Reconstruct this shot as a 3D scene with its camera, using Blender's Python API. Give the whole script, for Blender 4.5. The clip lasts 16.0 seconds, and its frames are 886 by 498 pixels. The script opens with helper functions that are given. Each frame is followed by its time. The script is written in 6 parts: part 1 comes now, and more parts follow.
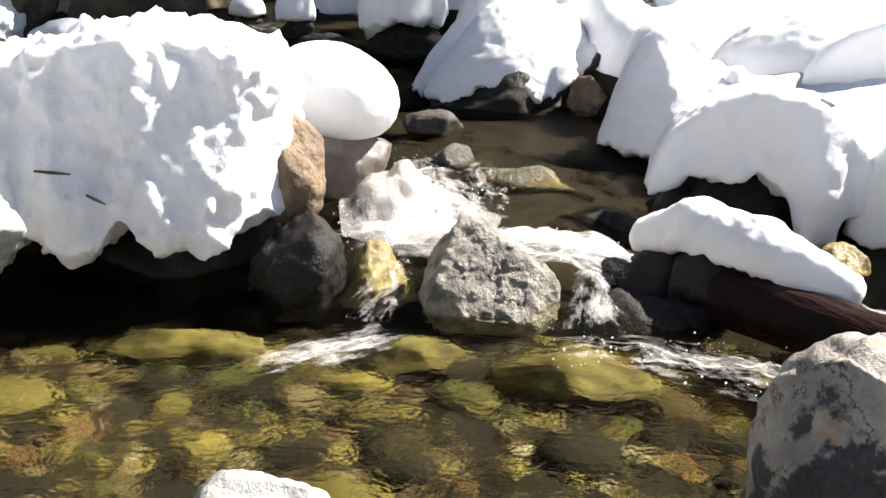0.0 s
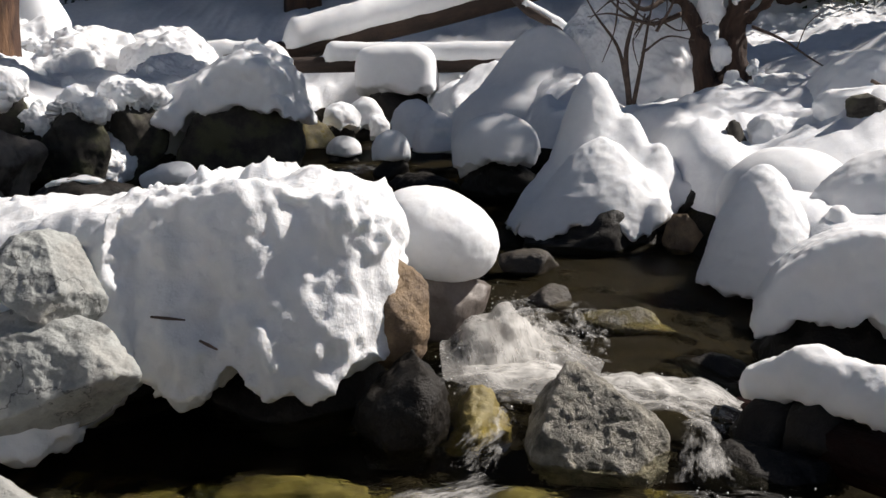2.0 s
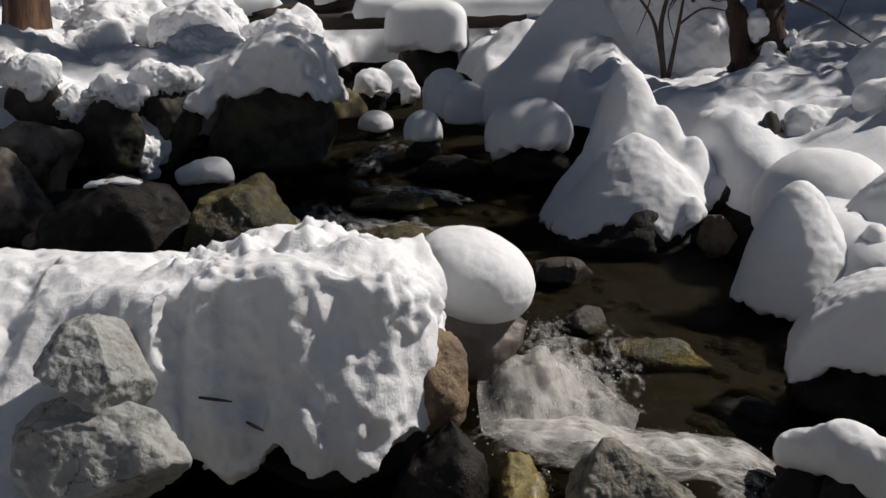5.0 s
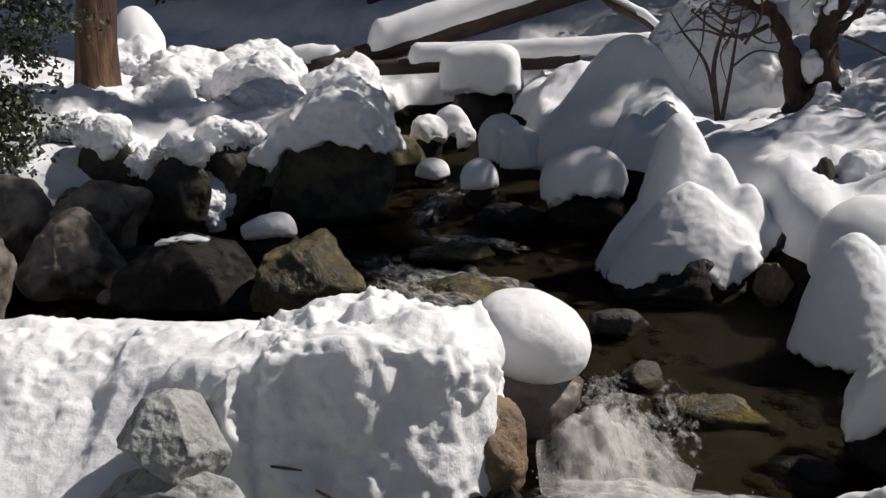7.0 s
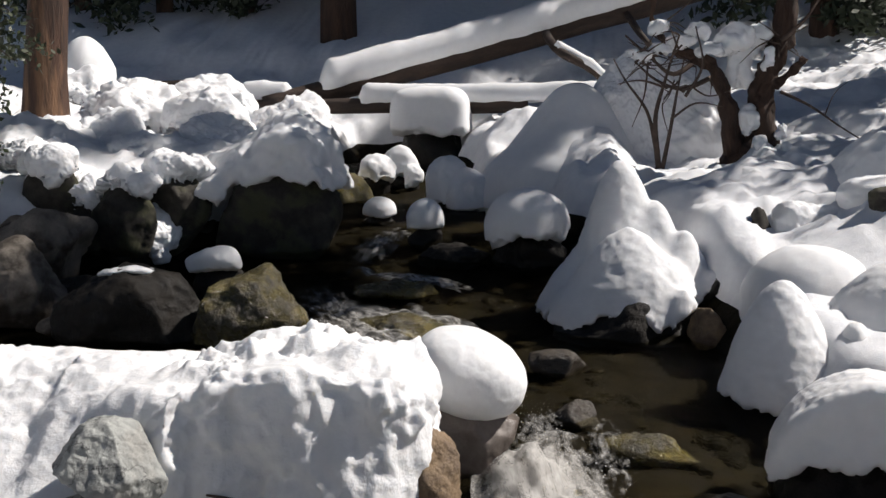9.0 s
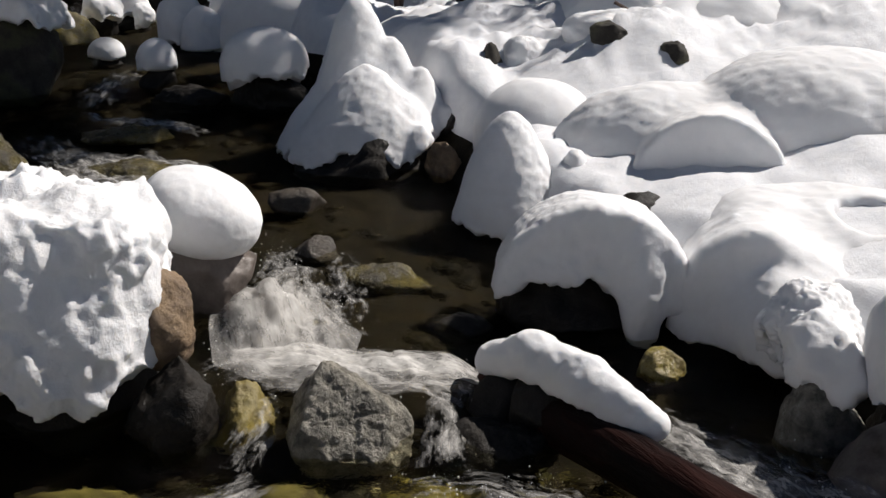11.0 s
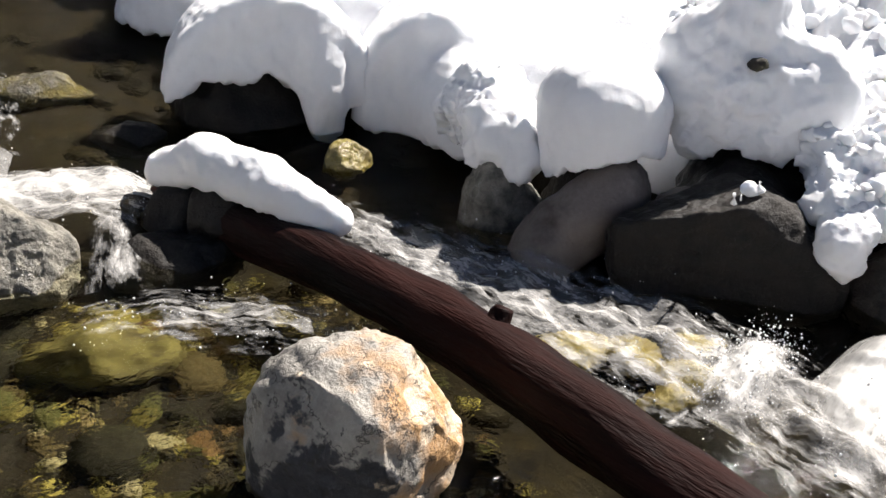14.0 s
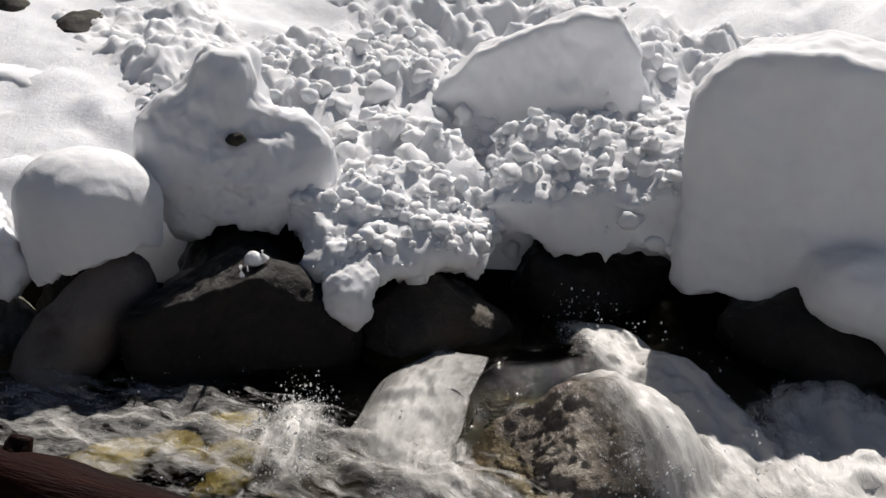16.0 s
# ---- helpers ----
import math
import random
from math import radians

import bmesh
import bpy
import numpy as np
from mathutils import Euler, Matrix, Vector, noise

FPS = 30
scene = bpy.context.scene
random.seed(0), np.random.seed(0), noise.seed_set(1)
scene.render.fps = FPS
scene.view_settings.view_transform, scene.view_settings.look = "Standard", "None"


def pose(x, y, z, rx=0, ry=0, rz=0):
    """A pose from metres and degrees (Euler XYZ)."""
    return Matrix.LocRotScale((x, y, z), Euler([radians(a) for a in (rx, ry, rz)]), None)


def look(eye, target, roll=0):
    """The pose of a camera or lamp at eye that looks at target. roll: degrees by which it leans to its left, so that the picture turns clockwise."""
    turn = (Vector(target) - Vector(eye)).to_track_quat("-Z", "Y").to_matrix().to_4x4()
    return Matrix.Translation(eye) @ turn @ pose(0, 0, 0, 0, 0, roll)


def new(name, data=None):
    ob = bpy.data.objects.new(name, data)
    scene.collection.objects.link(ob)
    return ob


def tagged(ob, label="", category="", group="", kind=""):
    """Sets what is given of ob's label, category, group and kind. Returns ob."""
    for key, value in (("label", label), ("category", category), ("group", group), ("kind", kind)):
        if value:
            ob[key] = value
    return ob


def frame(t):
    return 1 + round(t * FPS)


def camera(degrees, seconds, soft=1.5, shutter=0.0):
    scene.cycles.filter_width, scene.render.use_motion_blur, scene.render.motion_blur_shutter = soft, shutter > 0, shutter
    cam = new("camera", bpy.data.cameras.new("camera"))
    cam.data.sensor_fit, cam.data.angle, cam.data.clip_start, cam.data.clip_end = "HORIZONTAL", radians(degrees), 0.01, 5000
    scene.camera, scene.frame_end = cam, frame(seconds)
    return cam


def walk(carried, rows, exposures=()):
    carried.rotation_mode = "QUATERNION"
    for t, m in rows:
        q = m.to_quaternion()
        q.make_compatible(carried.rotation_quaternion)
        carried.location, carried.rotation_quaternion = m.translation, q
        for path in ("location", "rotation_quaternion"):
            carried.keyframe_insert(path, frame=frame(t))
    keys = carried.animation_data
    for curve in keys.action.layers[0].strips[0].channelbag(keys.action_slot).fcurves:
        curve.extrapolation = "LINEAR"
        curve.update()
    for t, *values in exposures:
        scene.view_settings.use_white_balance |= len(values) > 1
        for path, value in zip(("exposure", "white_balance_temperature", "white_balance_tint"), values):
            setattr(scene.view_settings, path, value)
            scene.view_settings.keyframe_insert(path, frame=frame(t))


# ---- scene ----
import itertools

cam = camera(48.1, 16.0, soft=1.5)
# seconds, eye (x, y, z), yaw to the left, pitch up, roll
ROWS = [
    (0, 0.132, 0.086, 1.288, 1.23, -13.05, 0.40),
    (0.5, 0.104, 0.096, 1.279, 1.99, -11.59, 0.15),
    (1, 0.087, 0.079, 1.292, 3.83, -10.36, 0.21),
    (1.5, 0.038, 0.096, 1.322, 6.06, -7.57, 0.25),
    (2, 0.038, 0.086, 1.365, 6.14, -5.63, -0.19),
    (2.5, 0.048, 0.084, 1.380, 5.65, -3.88, -0.56),
    (3, 0.032, 0.084, 1.412, 5.63, -2.59, -0.98),
    (3.5, 0.001, 0.107, 1.514, 7.02, -7.46, 0.18),
    (3.7, -0.032, 0.135, 1.608, 7.29, -6.91, 0.31),
    (5.8, 0.036, 0.070, 2.229, 8.77, -12.37, -1.89),
    (6, 0.046, 0.018, 2.246, 9.32, -12.49, -2.10),
    (6.5, 0.049, -0.029, 2.290, 10.41, -11.53, -2.87),
    (7, 0.027, -0.049, 2.339, 11.20, -8.50, -2.21),
    (7.5, 0.018, -0.121, 2.319, 11.11, -7.58, -0.68),
    (8, 0.062, -0.162, 2.328, 10.73, -6.11, 0.12),
    (8.2, 0.052, -0.179, 2.339, 10.66, -6.06, -0.34),
    (10.3, 0.183, -0.189, 2.336, -0.97, -9.14, 0.19),
    (10.5, 0.191, -0.201, 2.293, -2.88, -10.61, -0.22),
    (11, 0.228, -0.187, 2.254, -6.09, -15.04, -0.02),
    (11.5, 0.239, -0.155, 2.185, -6.71, -22.84, -0.75),
    (12, 0.275, -0.111, 2.190, -7.32, -25.36, -0.53),
    (12.5, 0.292, -0.071, 2.180, -9.34, -26.74, -0.62),
    (13, 0.366, -0.038, 2.172, -10.50, -27.14, -0.93),
    (13.5, 0.437, -0.026, 2.175, -12.98, -26.78, -0.78),
    (14, 0.482, 0.006, 2.150, -23.42, -26.43, 0.88),
    (14.5, 0.486, 0.010, 2.166, -31.16, -23.88, 1.15),
    (15, 0.531, 0.044, 2.146, -40.01, -22.87, 1.94),
    (15.5, 0.487, 0.061, 2.111, -46.88, -21.28, 2.20),
    (16, 0.465, 0.079, 2.092, -54.24, -20.67, 1.64),
]


def aimed(x, y, z, yaw, pitch, roll):
    return pose(x, y, z, 90 + pitch, 0, yaw) @ pose(0, 0, 0, 0, 0, roll)


# brightness and white balance of the picture: seconds, stops, kelvin, tint
EXPOSURES = [(t, stops, kelvin, 12) for t, stops, kelvin in
             ((0, 1.82, 6480), (1.0, 1.50, 6480), (2.0, 0.37, 6460), (3.5, -0.18, 6420), (5.8, -0.36, 6420), (7.2, -0.02, 6420), (8.2, 0.25, 6420), (10.5, 0.02, 6420),
              (11.5, 0.34, 6380), (12.2, 0.86, 6400), (13.0, 1.12, 6400), (14.5, 1.30, 6360), (16, 0.02, 6360))]
SKY, SUN_POWER = 0.026, 5.0
walk(cam, [(row[0], aimed(*row[1:])) for row in ROWS], EXPOSURES)

# ---- light ----
SUN = Vector((0.64, 0.21, 0.735)).normalized()
world = bpy.data.worlds.new("winter_sky")
scene.world = world
world.use_nodes = True
_nt = world.node_tree
_sky = _nt.nodes.new("ShaderNodeTexSky")
_sky.sky_type, _sky.sun_disc = "NISHITA", False
_sky.sun_elevation = math.asin(SUN.z)
_sky.sun_rotation = math.atan2(SUN.x, SUN.y)
_sky.altitude = 1800
_nt.links.new(_sky.outputs[0], _nt.nodes["Background"].inputs[0])
_nt.nodes["Background"].inputs[1].default_value = SKY
_lamp = bpy.data.lights.new("sun", "SUN")
_lamp.energy, _lamp.angle, _lamp.color = SUN_POWER, radians(0.53), (1.0, 0.94, 0.86)
_sun = new("sun", _lamp)
_sun.matrix_world = look(SUN * 40, (0, 0, 0))


# ---- materials ----
def material(name, base, rough=0.7, vary=None, scale=3.0, fine=40.0, bump=0.3, dist=0.02, spec=0.5, streak=None, veins=None,
             patch=None, patch_scale=1.2, patch_edge=(0.48, 0.6), coat=0.0, shine=None, along=None, patch_way=None, soft=0.0, more=()):
    """A noise-driven surface: base and vary mix at a coarse scale, a fine grain darkens and lifts it, patch and more
    add stains or, steered by a way, a painted lit and shaded side.
    """
    m = bpy.data.materials.new(name)
    m.use_nodes = True
    nt = m.node_tree
    bsdf = nt.nodes["Principled BSDF"]
    link = nt.links.new

    def node(kind, **values):
        n = nt.nodes.new(kind)
        for key, value in values.items():
            n.inputs[key].default_value = value
        return n

    where = node("ShaderNodeTexCoord").outputs["Object"]
    if streak:
        mapping = node("ShaderNodeMapping", Scale=streak)
        link(where, mapping.inputs["Vector"])
        where = mapping.outputs[0]
    if along is not None:
        mapping = node("ShaderNodeMapping", Scale=(1.0, 8.0, 1.0), Rotation=(0.0, 0.0, radians(along)))
        mapping.vector_type = "TEXTURE"
        link(where, mapping.inputs["Vector"])
        where = mapping.outputs[0]
    coarse = node("ShaderNodeTexNoise", Scale=scale, Detail=6.0, Roughness=0.62)
    grain = node("ShaderNodeTexNoise", Scale=fine, Detail=4.0, Roughness=0.7)
    link(where, coarse.inputs["Vector"])
    link(where, grain.inputs["Vector"])
    ramp = nt.nodes.new("ShaderNodeValToRGB")
    ramp.color_ramp.elements[0].position, ramp.color_ramp.elements[1].position = 0.36, 0.64
    ramp.color_ramp.elements[0].color = (*base, 1)
    ramp.color_ramp.elements[1].color = (*(vary or base), 1)
    link(coarse.outputs["Fac"], ramp.inputs[0])
    colour = ramp.outputs[0]

    def mixed(kind, fac, a, b):
        n = nt.nodes.new("ShaderNodeMix")
        n.data_type, n.blend_type = "RGBA", kind
        for value, socket in ((fac, n.inputs["Factor"]), (a, n.inputs["A"]), (b, n.inputs["B"])):
            if isinstance(value, (int, float)):
                socket.default_value = value
            elif isinstance(value, tuple):
                socket.default_value = (*value, 1)
            else:
                link(value, socket)
        return n.outputs["Result"]

    for stain_or_light, spot_scale, spot_edge, way in ([(patch, patch_scale, patch_edge, patch_way)] if patch else []) + list(more):
        spots = node("ShaderNodeTexNoise", Scale=spot_scale, Detail=5.0, Roughness=0.6)
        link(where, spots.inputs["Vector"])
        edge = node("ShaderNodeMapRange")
        edge.inputs["From Min"].default_value, edge.inputs["From Max"].default_value = spot_edge
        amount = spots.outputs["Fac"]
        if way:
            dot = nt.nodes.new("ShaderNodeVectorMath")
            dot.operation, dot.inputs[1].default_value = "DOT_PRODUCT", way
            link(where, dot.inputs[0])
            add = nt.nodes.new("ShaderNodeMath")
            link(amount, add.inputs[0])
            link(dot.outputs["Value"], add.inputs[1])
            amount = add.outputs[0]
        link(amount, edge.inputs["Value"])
        colour = mixed("MIX", edge.outputs[0], colour, stain_or_light)
    if veins:
        cracks = node("ShaderNodeTexVoronoi", Scale=veins[0])
        cracks.feature = "DISTANCE_TO_EDGE"
        warp = node("ShaderNodeMix")
        warp.data_type = "RGBA"
        warp.inputs["Factor"].default_value = 0.35
        link(where, warp.inputs["A"])
        link(coarse.outputs["Color"], warp.inputs["B"])
        link(warp.outputs["Result"], cracks.inputs["Vector"])
        line = node("ShaderNodeMapRange")
        line.inputs["From Min"].default_value, line.inputs["From Max"].default_value = 0.0, veins[1]
        link(cracks.outputs["Distance"], line.inputs["Value"])
        colour = mixed("MIX", line.outputs[0], veins[2], colour)
    level = node("ShaderNodeMapRange")
    level.inputs["To Min"].default_value, level.inputs["To Max"].default_value = 0.62, 1.3
    link(grain.outputs["Fac"], level.inputs["Value"])
    if spec != 0.15:
        grey = nt.nodes.new("ShaderNodeCombineColor")
        for n in range(3):
            link(level.outputs[0], grey.inputs[n])
        colour = mixed("MULTIPLY", 0.8, colour, grey.outputs[0])
    link(colour, bsdf.inputs["Base Color"])
    bsdf.inputs["Roughness"].default_value = rough
    bsdf.inputs["Specular IOR Level"].default_value = spec
    bsdf.inputs["Coat Weight"].default_value = coat
    bsdf.inputs["Subsurface Weight"].default_value = soft
    bsdf.inputs["Subsurface Radius"].default_value = (0.8, 0.9, 1.0)
    bsdf.inputs["Subsurface Scale"].default_value = 0.05
    bsdf.inputs["Coat Roughness"].default_value = 0.12
    if shine:
        gloss = node("ShaderNodeMapRange")
        gloss.inputs["From Min"].default_value, gloss.inputs["From Max"].default_value = 0.4, 0.6
        gloss.inputs["To Min"].default_value, gloss.inputs["To Max"].default_value = shine
        link(coarse.outputs["Fac"], gloss.inputs["Value"])
        link(gloss.outputs[0], bsdf.inputs["Roughness"])
    both = node("ShaderNodeMath")
    both.operation = "MULTIPLY_ADD"
    both.inputs[1].default_value = 0.45
    link(grain.outputs["Fac"], both.inputs[0])
    link(coarse.outputs["Fac"], both.inputs[2])
    relief = node("ShaderNodeBump", Strength=bump, Distance=dist)
    link(both.outputs[0], relief.inputs["Height"])
    link(relief.outputs[0], bsdf.inputs["Normal"])
    return m


SNOW = material("snow", (0.82, 0.825, 0.835), 0.75, (0.78, 0.785, 0.80), 7.0, 70.0, 0.28, 0.015, 0.15, soft=0.3)
PACKED = material("packed_snow", (0.82, 0.825, 0.835), 0.75, (0.77, 0.775, 0.79), 9.0, 38.0, 0.5, 0.025, 0.15, soft=0.3)
SNOW_OLD = material("trodden_snow", (0.81, 0.82, 0.84), 0.7, (0.74, 0.75, 0.78), 7.0, 60.0, 0.6, 0.02, 0.15, soft=0.3)
GRANITE = material("grey_granite", (0.41, 0.42, 0.40), 0.75, (0.21, 0.215, 0.205), 3.5, 55.0, 0.7, 0.03, patch=(0.38, 0.37, 0.34),
                   patch_scale=3.0, veins=(2.6, 0.014, (0.09, 0.09, 0.09)), more=(((0.14, 0.14, 0.13), 5.0, (0.60, 0.66), None),))
ROUGH = material("rough_boulder", (0.34, 0.315, 0.26), 0.5, (0.10, 0.095, 0.08), 12.0, 60.0, 0.9, 0.05, patch=(0.22, 0.18, 0.05),
                 patch_scale=2.2, patch_edge=(0.55, 0.70), patch_way=(0.25, 0.1, -0.45), shine=(0.3, 0.65))
# wet black rock; its near-black also deepens the shade under snow and in undercuts
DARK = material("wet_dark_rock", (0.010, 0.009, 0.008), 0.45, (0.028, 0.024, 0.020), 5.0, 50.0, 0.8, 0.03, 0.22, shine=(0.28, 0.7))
POOL_ROCK = material("grey_brown_pool_rock", (0.24, 0.21, 0.175), 0.7, (0.11, 0.095, 0.08), 4.0, 45.0, 0.8, 0.04, patch=(0.05, 0.036, 0.024), patch_scale=2.2)
DARKDRY = material("dark_rock", (0.030, 0.027, 0.023), 0.8, (0.065, 0.059, 0.050), 4.0, 45.0, 0.7, 0.03, 0.25, patch=(0.07, 0.07, 0.04), patch_scale=2.0)
BROWN = material("brown_boulder", (0.036, 0.029, 0.022), 0.5, (0.075, 0.058, 0.040), 5.0, 45.0, 0.9, 0.04, patch=(0.03, 0.027, 0.024), patch_scale=2.6, shine=(0.3, 0.7))
SLAB = material("wet_olive_slab", (0.10, 0.085, 0.035), 0.3, (0.035, 0.03, 0.02), 6.0, 40.0, 1.0, 0.05, patch=(0.17, 0.14, 0.05), patch_scale=2.0, shine=(0.12, 0.45))
TAN = material("tan_rock", (0.27, 0.185, 0.105), 0.7, (0.12, 0.08, 0.05), 6.0, 55.0, 0.8, 0.03, veins=(5.0, 0.03, (0.12, 0.08, 0.05)))
# orange and grey rock; paler sun side and near-black shaded side and foot are painted in
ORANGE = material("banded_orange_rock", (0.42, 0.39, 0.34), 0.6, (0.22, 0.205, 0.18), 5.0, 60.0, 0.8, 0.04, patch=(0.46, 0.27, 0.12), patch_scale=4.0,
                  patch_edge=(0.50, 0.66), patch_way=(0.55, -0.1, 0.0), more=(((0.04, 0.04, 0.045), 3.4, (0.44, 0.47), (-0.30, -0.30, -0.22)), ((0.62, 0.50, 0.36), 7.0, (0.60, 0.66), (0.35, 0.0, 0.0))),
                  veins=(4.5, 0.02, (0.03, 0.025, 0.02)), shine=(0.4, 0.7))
TONGUE_ROCK = material("grey_brown_rock", (0.13, 0.105, 0.09), 0.6, (0.20, 0.17, 0.15), 4.0, 50.0, 0.6, 0.02, patch=(0.06, 0.045, 0.035), patch_scale=2.0, shine=(0.35, 0.65))
WET_TAN = material("wet_tan_rock", (0.26, 0.22, 0.17), 0.25, (0.10, 0.08, 0.06), 6.0, 45.0, 1.0, 0.05, patch=(0.36, 0.32, 0.26), patch_scale=3.0, shine=(0.08, 0.35))
MOSSY = material("algae_rock", (0.26, 0.21, 0.055), 0.45, (0.13, 0.10, 0.04), 5.0, 55.0, 0.7, 0.03, shine=(0.25, 0.6))
COBBLE = material("algae_cobble", (0.12, 0.104, 0.033), 0.7, (0.05, 0.043, 0.018), 5.0, 30.0, 0.5, 0.02, 0.08, patch=(0.035, 0.028, 0.012), patch_scale=4.0)


def mixed_cobble(name, source, output):
    """Stones of many browns and greens, each in a colour of its own."""
    m = material(name, (0.5, 0.5, 0.5), 0.7, (0.95, 0.95, 0.95), 5.0, 30.0, 0.6, 0.02, 0.08)
    nt = m.node_tree
    bsdf = nt.nodes["Principled BSDF"]
    grey = bsdf.inputs["Base Color"].links[0].from_socket
    ramp = nt.nodes.new("ShaderNodeValToRGB")
    ramp.color_ramp.interpolation = "CONSTANT"
    tones = ((0.111, 0.095, 0.026), (0.034, 0.027, 0.013), (0.163, 0.137, 0.034), (0.062, 0.047, 0.019), (0.018, 0.016, 0.009), (0.117, 0.091, 0.042), (0.058, 0.057, 0.018), (0.104, 0.060, 0.023), (0.208, 0.182, 0.098))
    while len(ramp.color_ramp.elements) < len(tones):
        ramp.color_ramp.elements.new(0.5)
    for n, (element, tone) in enumerate(zip(ramp.color_ramp.elements, tones)):
        element.position = (0, 0.16, 0.28, 0.42, 0.55, 0.70, 0.80, 0.91, 0.96)[n]
        element.color = (*tone, 1)
    nt.links.new(nt.nodes.new(source).outputs[output], ramp.inputs[0])
    mix = nt.nodes.new("ShaderNodeMix")
    mix.data_type, mix.blend_type = "RGBA", "MULTIPLY"
    mix.inputs["Factor"].default_value = 1.0
    nt.links.new(grey, mix.inputs["A"])
    nt.links.new(ramp.outputs[0], mix.inputs["B"])
    nt.links.new(mix.outputs["Result"], bsdf.inputs["Base Color"])
    return m


COBBLES = mixed_cobble("mixed_cobble", "ShaderNodeObjectInfo", "Random")
PEBBLES = mixed_cobble("mixed_pebble", "ShaderNodeNewGeometry", "Random Per Island")
# brown bed darkened to near-black, so the partly shaded running water looks dark
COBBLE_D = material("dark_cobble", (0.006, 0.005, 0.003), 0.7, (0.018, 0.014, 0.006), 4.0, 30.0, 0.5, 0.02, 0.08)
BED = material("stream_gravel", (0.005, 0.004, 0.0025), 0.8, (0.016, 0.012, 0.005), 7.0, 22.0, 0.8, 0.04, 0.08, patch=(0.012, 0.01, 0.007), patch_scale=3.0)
BARK = material("red_brown_bark", (0.085, 0.043, 0.027), 0.85, (0.035, 0.02, 0.014), 9.0, 40.0, 1.0, 0.05, streak=(1.0, 1.0, 0.14),
                patch=(0.20, 0.11, 0.06), patch_scale=4.0)
BARK_DARK = material("dark_gnarled_bark", (0.032, 0.018, 0.012), 0.85, (0.075, 0.04, 0.025), 8.0, 40.0, 1.0, 0.06, streak=(1.0, 1.0, 0.2))
DEADWOOD = material("wet_dead_wood", (0.003, 0.0017, 0.0014), 0.6, (0.021, 0.006, 0.0045), 7.0, 24.0, 0.9, 0.04, 0.08, along=19.6, shine=(0.45, 0.75))
LOGWOOD = material("weathered_log", (0.055, 0.034, 0.024), 0.8, (0.025, 0.017, 0.013), 6.0, 40.0, 0.9, 0.04, streak=(0.15, 1.0, 1.0))
TWIG = material("dark_twig", (0.055, 0.035, 0.028), 0.8, (0.11, 0.075, 0.055), 12.0, 60.0, 0.5, 0.01)
LEAF = material("evergreen_leaf", (0.024, 0.034, 0.013), 0.45, (0.045, 0.055, 0.022), 3.0, 30.0, 0.2, 0.01)
NEEDLE = material("conifer_needles", (0.018, 0.028, 0.014), 0.7, (0.035, 0.045, 0.02), 1.0, 12.0, 0.6, 0.1)


def water_material():
    """Clear running water: transparent with a sharp reflection at a slant and a rippled face."""
    m = bpy.data.materials.new("stream_water")
    m.use_nodes = True
    nt = m.node_tree
    nt.nodes.remove(nt.nodes["Principled BSDF"])
    link = nt.links.new
    where = nt.nodes.new("ShaderNodeTexCoord").outputs["Object"]
    swell = nt.nodes.new("ShaderNodeTexNoise")
    swell.inputs["Scale"].default_value, swell.inputs["Detail"].default_value = 6.0, 3.0
    swell.inputs["Distortion"].default_value = 0.8
    ripple = nt.nodes.new("ShaderNodeTexNoise")
    ripple.inputs["Scale"].default_value, ripple.inputs["Detail"].default_value = 30.0, 3.0
    both = nt.nodes.new("ShaderNodeMath")
    both.operation, both.inputs[1].default_value = "MULTIPLY_ADD", 0.3
    for n in (swell, ripple):
        link(where, n.inputs["Vector"])
    link(ripple.outputs["Fac"], both.inputs[0])
    link(swell.outputs["Fac"], both.inputs[2])
    bump = nt.nodes.new("ShaderNodeBump")
    bump.inputs["Strength"].default_value, bump.inputs["Distance"].default_value = 0.7, 0.04
    link(both.outputs[0], bump.inputs["Height"])
    clear = nt.nodes.new("ShaderNodeBsdfRefraction")
    clear.inputs["Color"].default_value = (0.84, 0.82, 0.68, 1)
    clear.inputs["IOR"].default_value, clear.inputs["Roughness"].default_value = 1.33, 0.0
    link(bump.outputs[0], clear.inputs["Normal"])
    gloss = nt.nodes.new("ShaderNodeBsdfGlossy")
    gloss.inputs["Roughness"].default_value = 0.05
    link(bump.outputs[0], gloss.inputs["Normal"])
    slant = nt.nodes.new("ShaderNodeLayerWeight")
    slant.inputs["Blend"].default_value = 0.5
    steep = nt.nodes.new("ShaderNodeMath")
    steep.operation, steep.inputs[1].default_value = "POWER", 5.0
    link(slant.outputs["Facing"], steep.inputs[0])
    fresnel = nt.nodes.new("ShaderNodeMath")
    fresnel.operation, fresnel.inputs[1].default_value, fresnel.inputs[2].default_value = "MULTIPLY_ADD", 0.09, 0.015
    link(steep.outputs[0], fresnel.inputs[0])
    mix = nt.nodes.new("ShaderNodeMixShader")
    link(fresnel.outputs[0], mix.inputs[0])
    link(clear.outputs[0], mix.inputs[1])
    link(gloss.outputs[0], mix.inputs[2])
    link(mix.outputs[0], nt.nodes["Material Output"].inputs["Surface"])
    return m


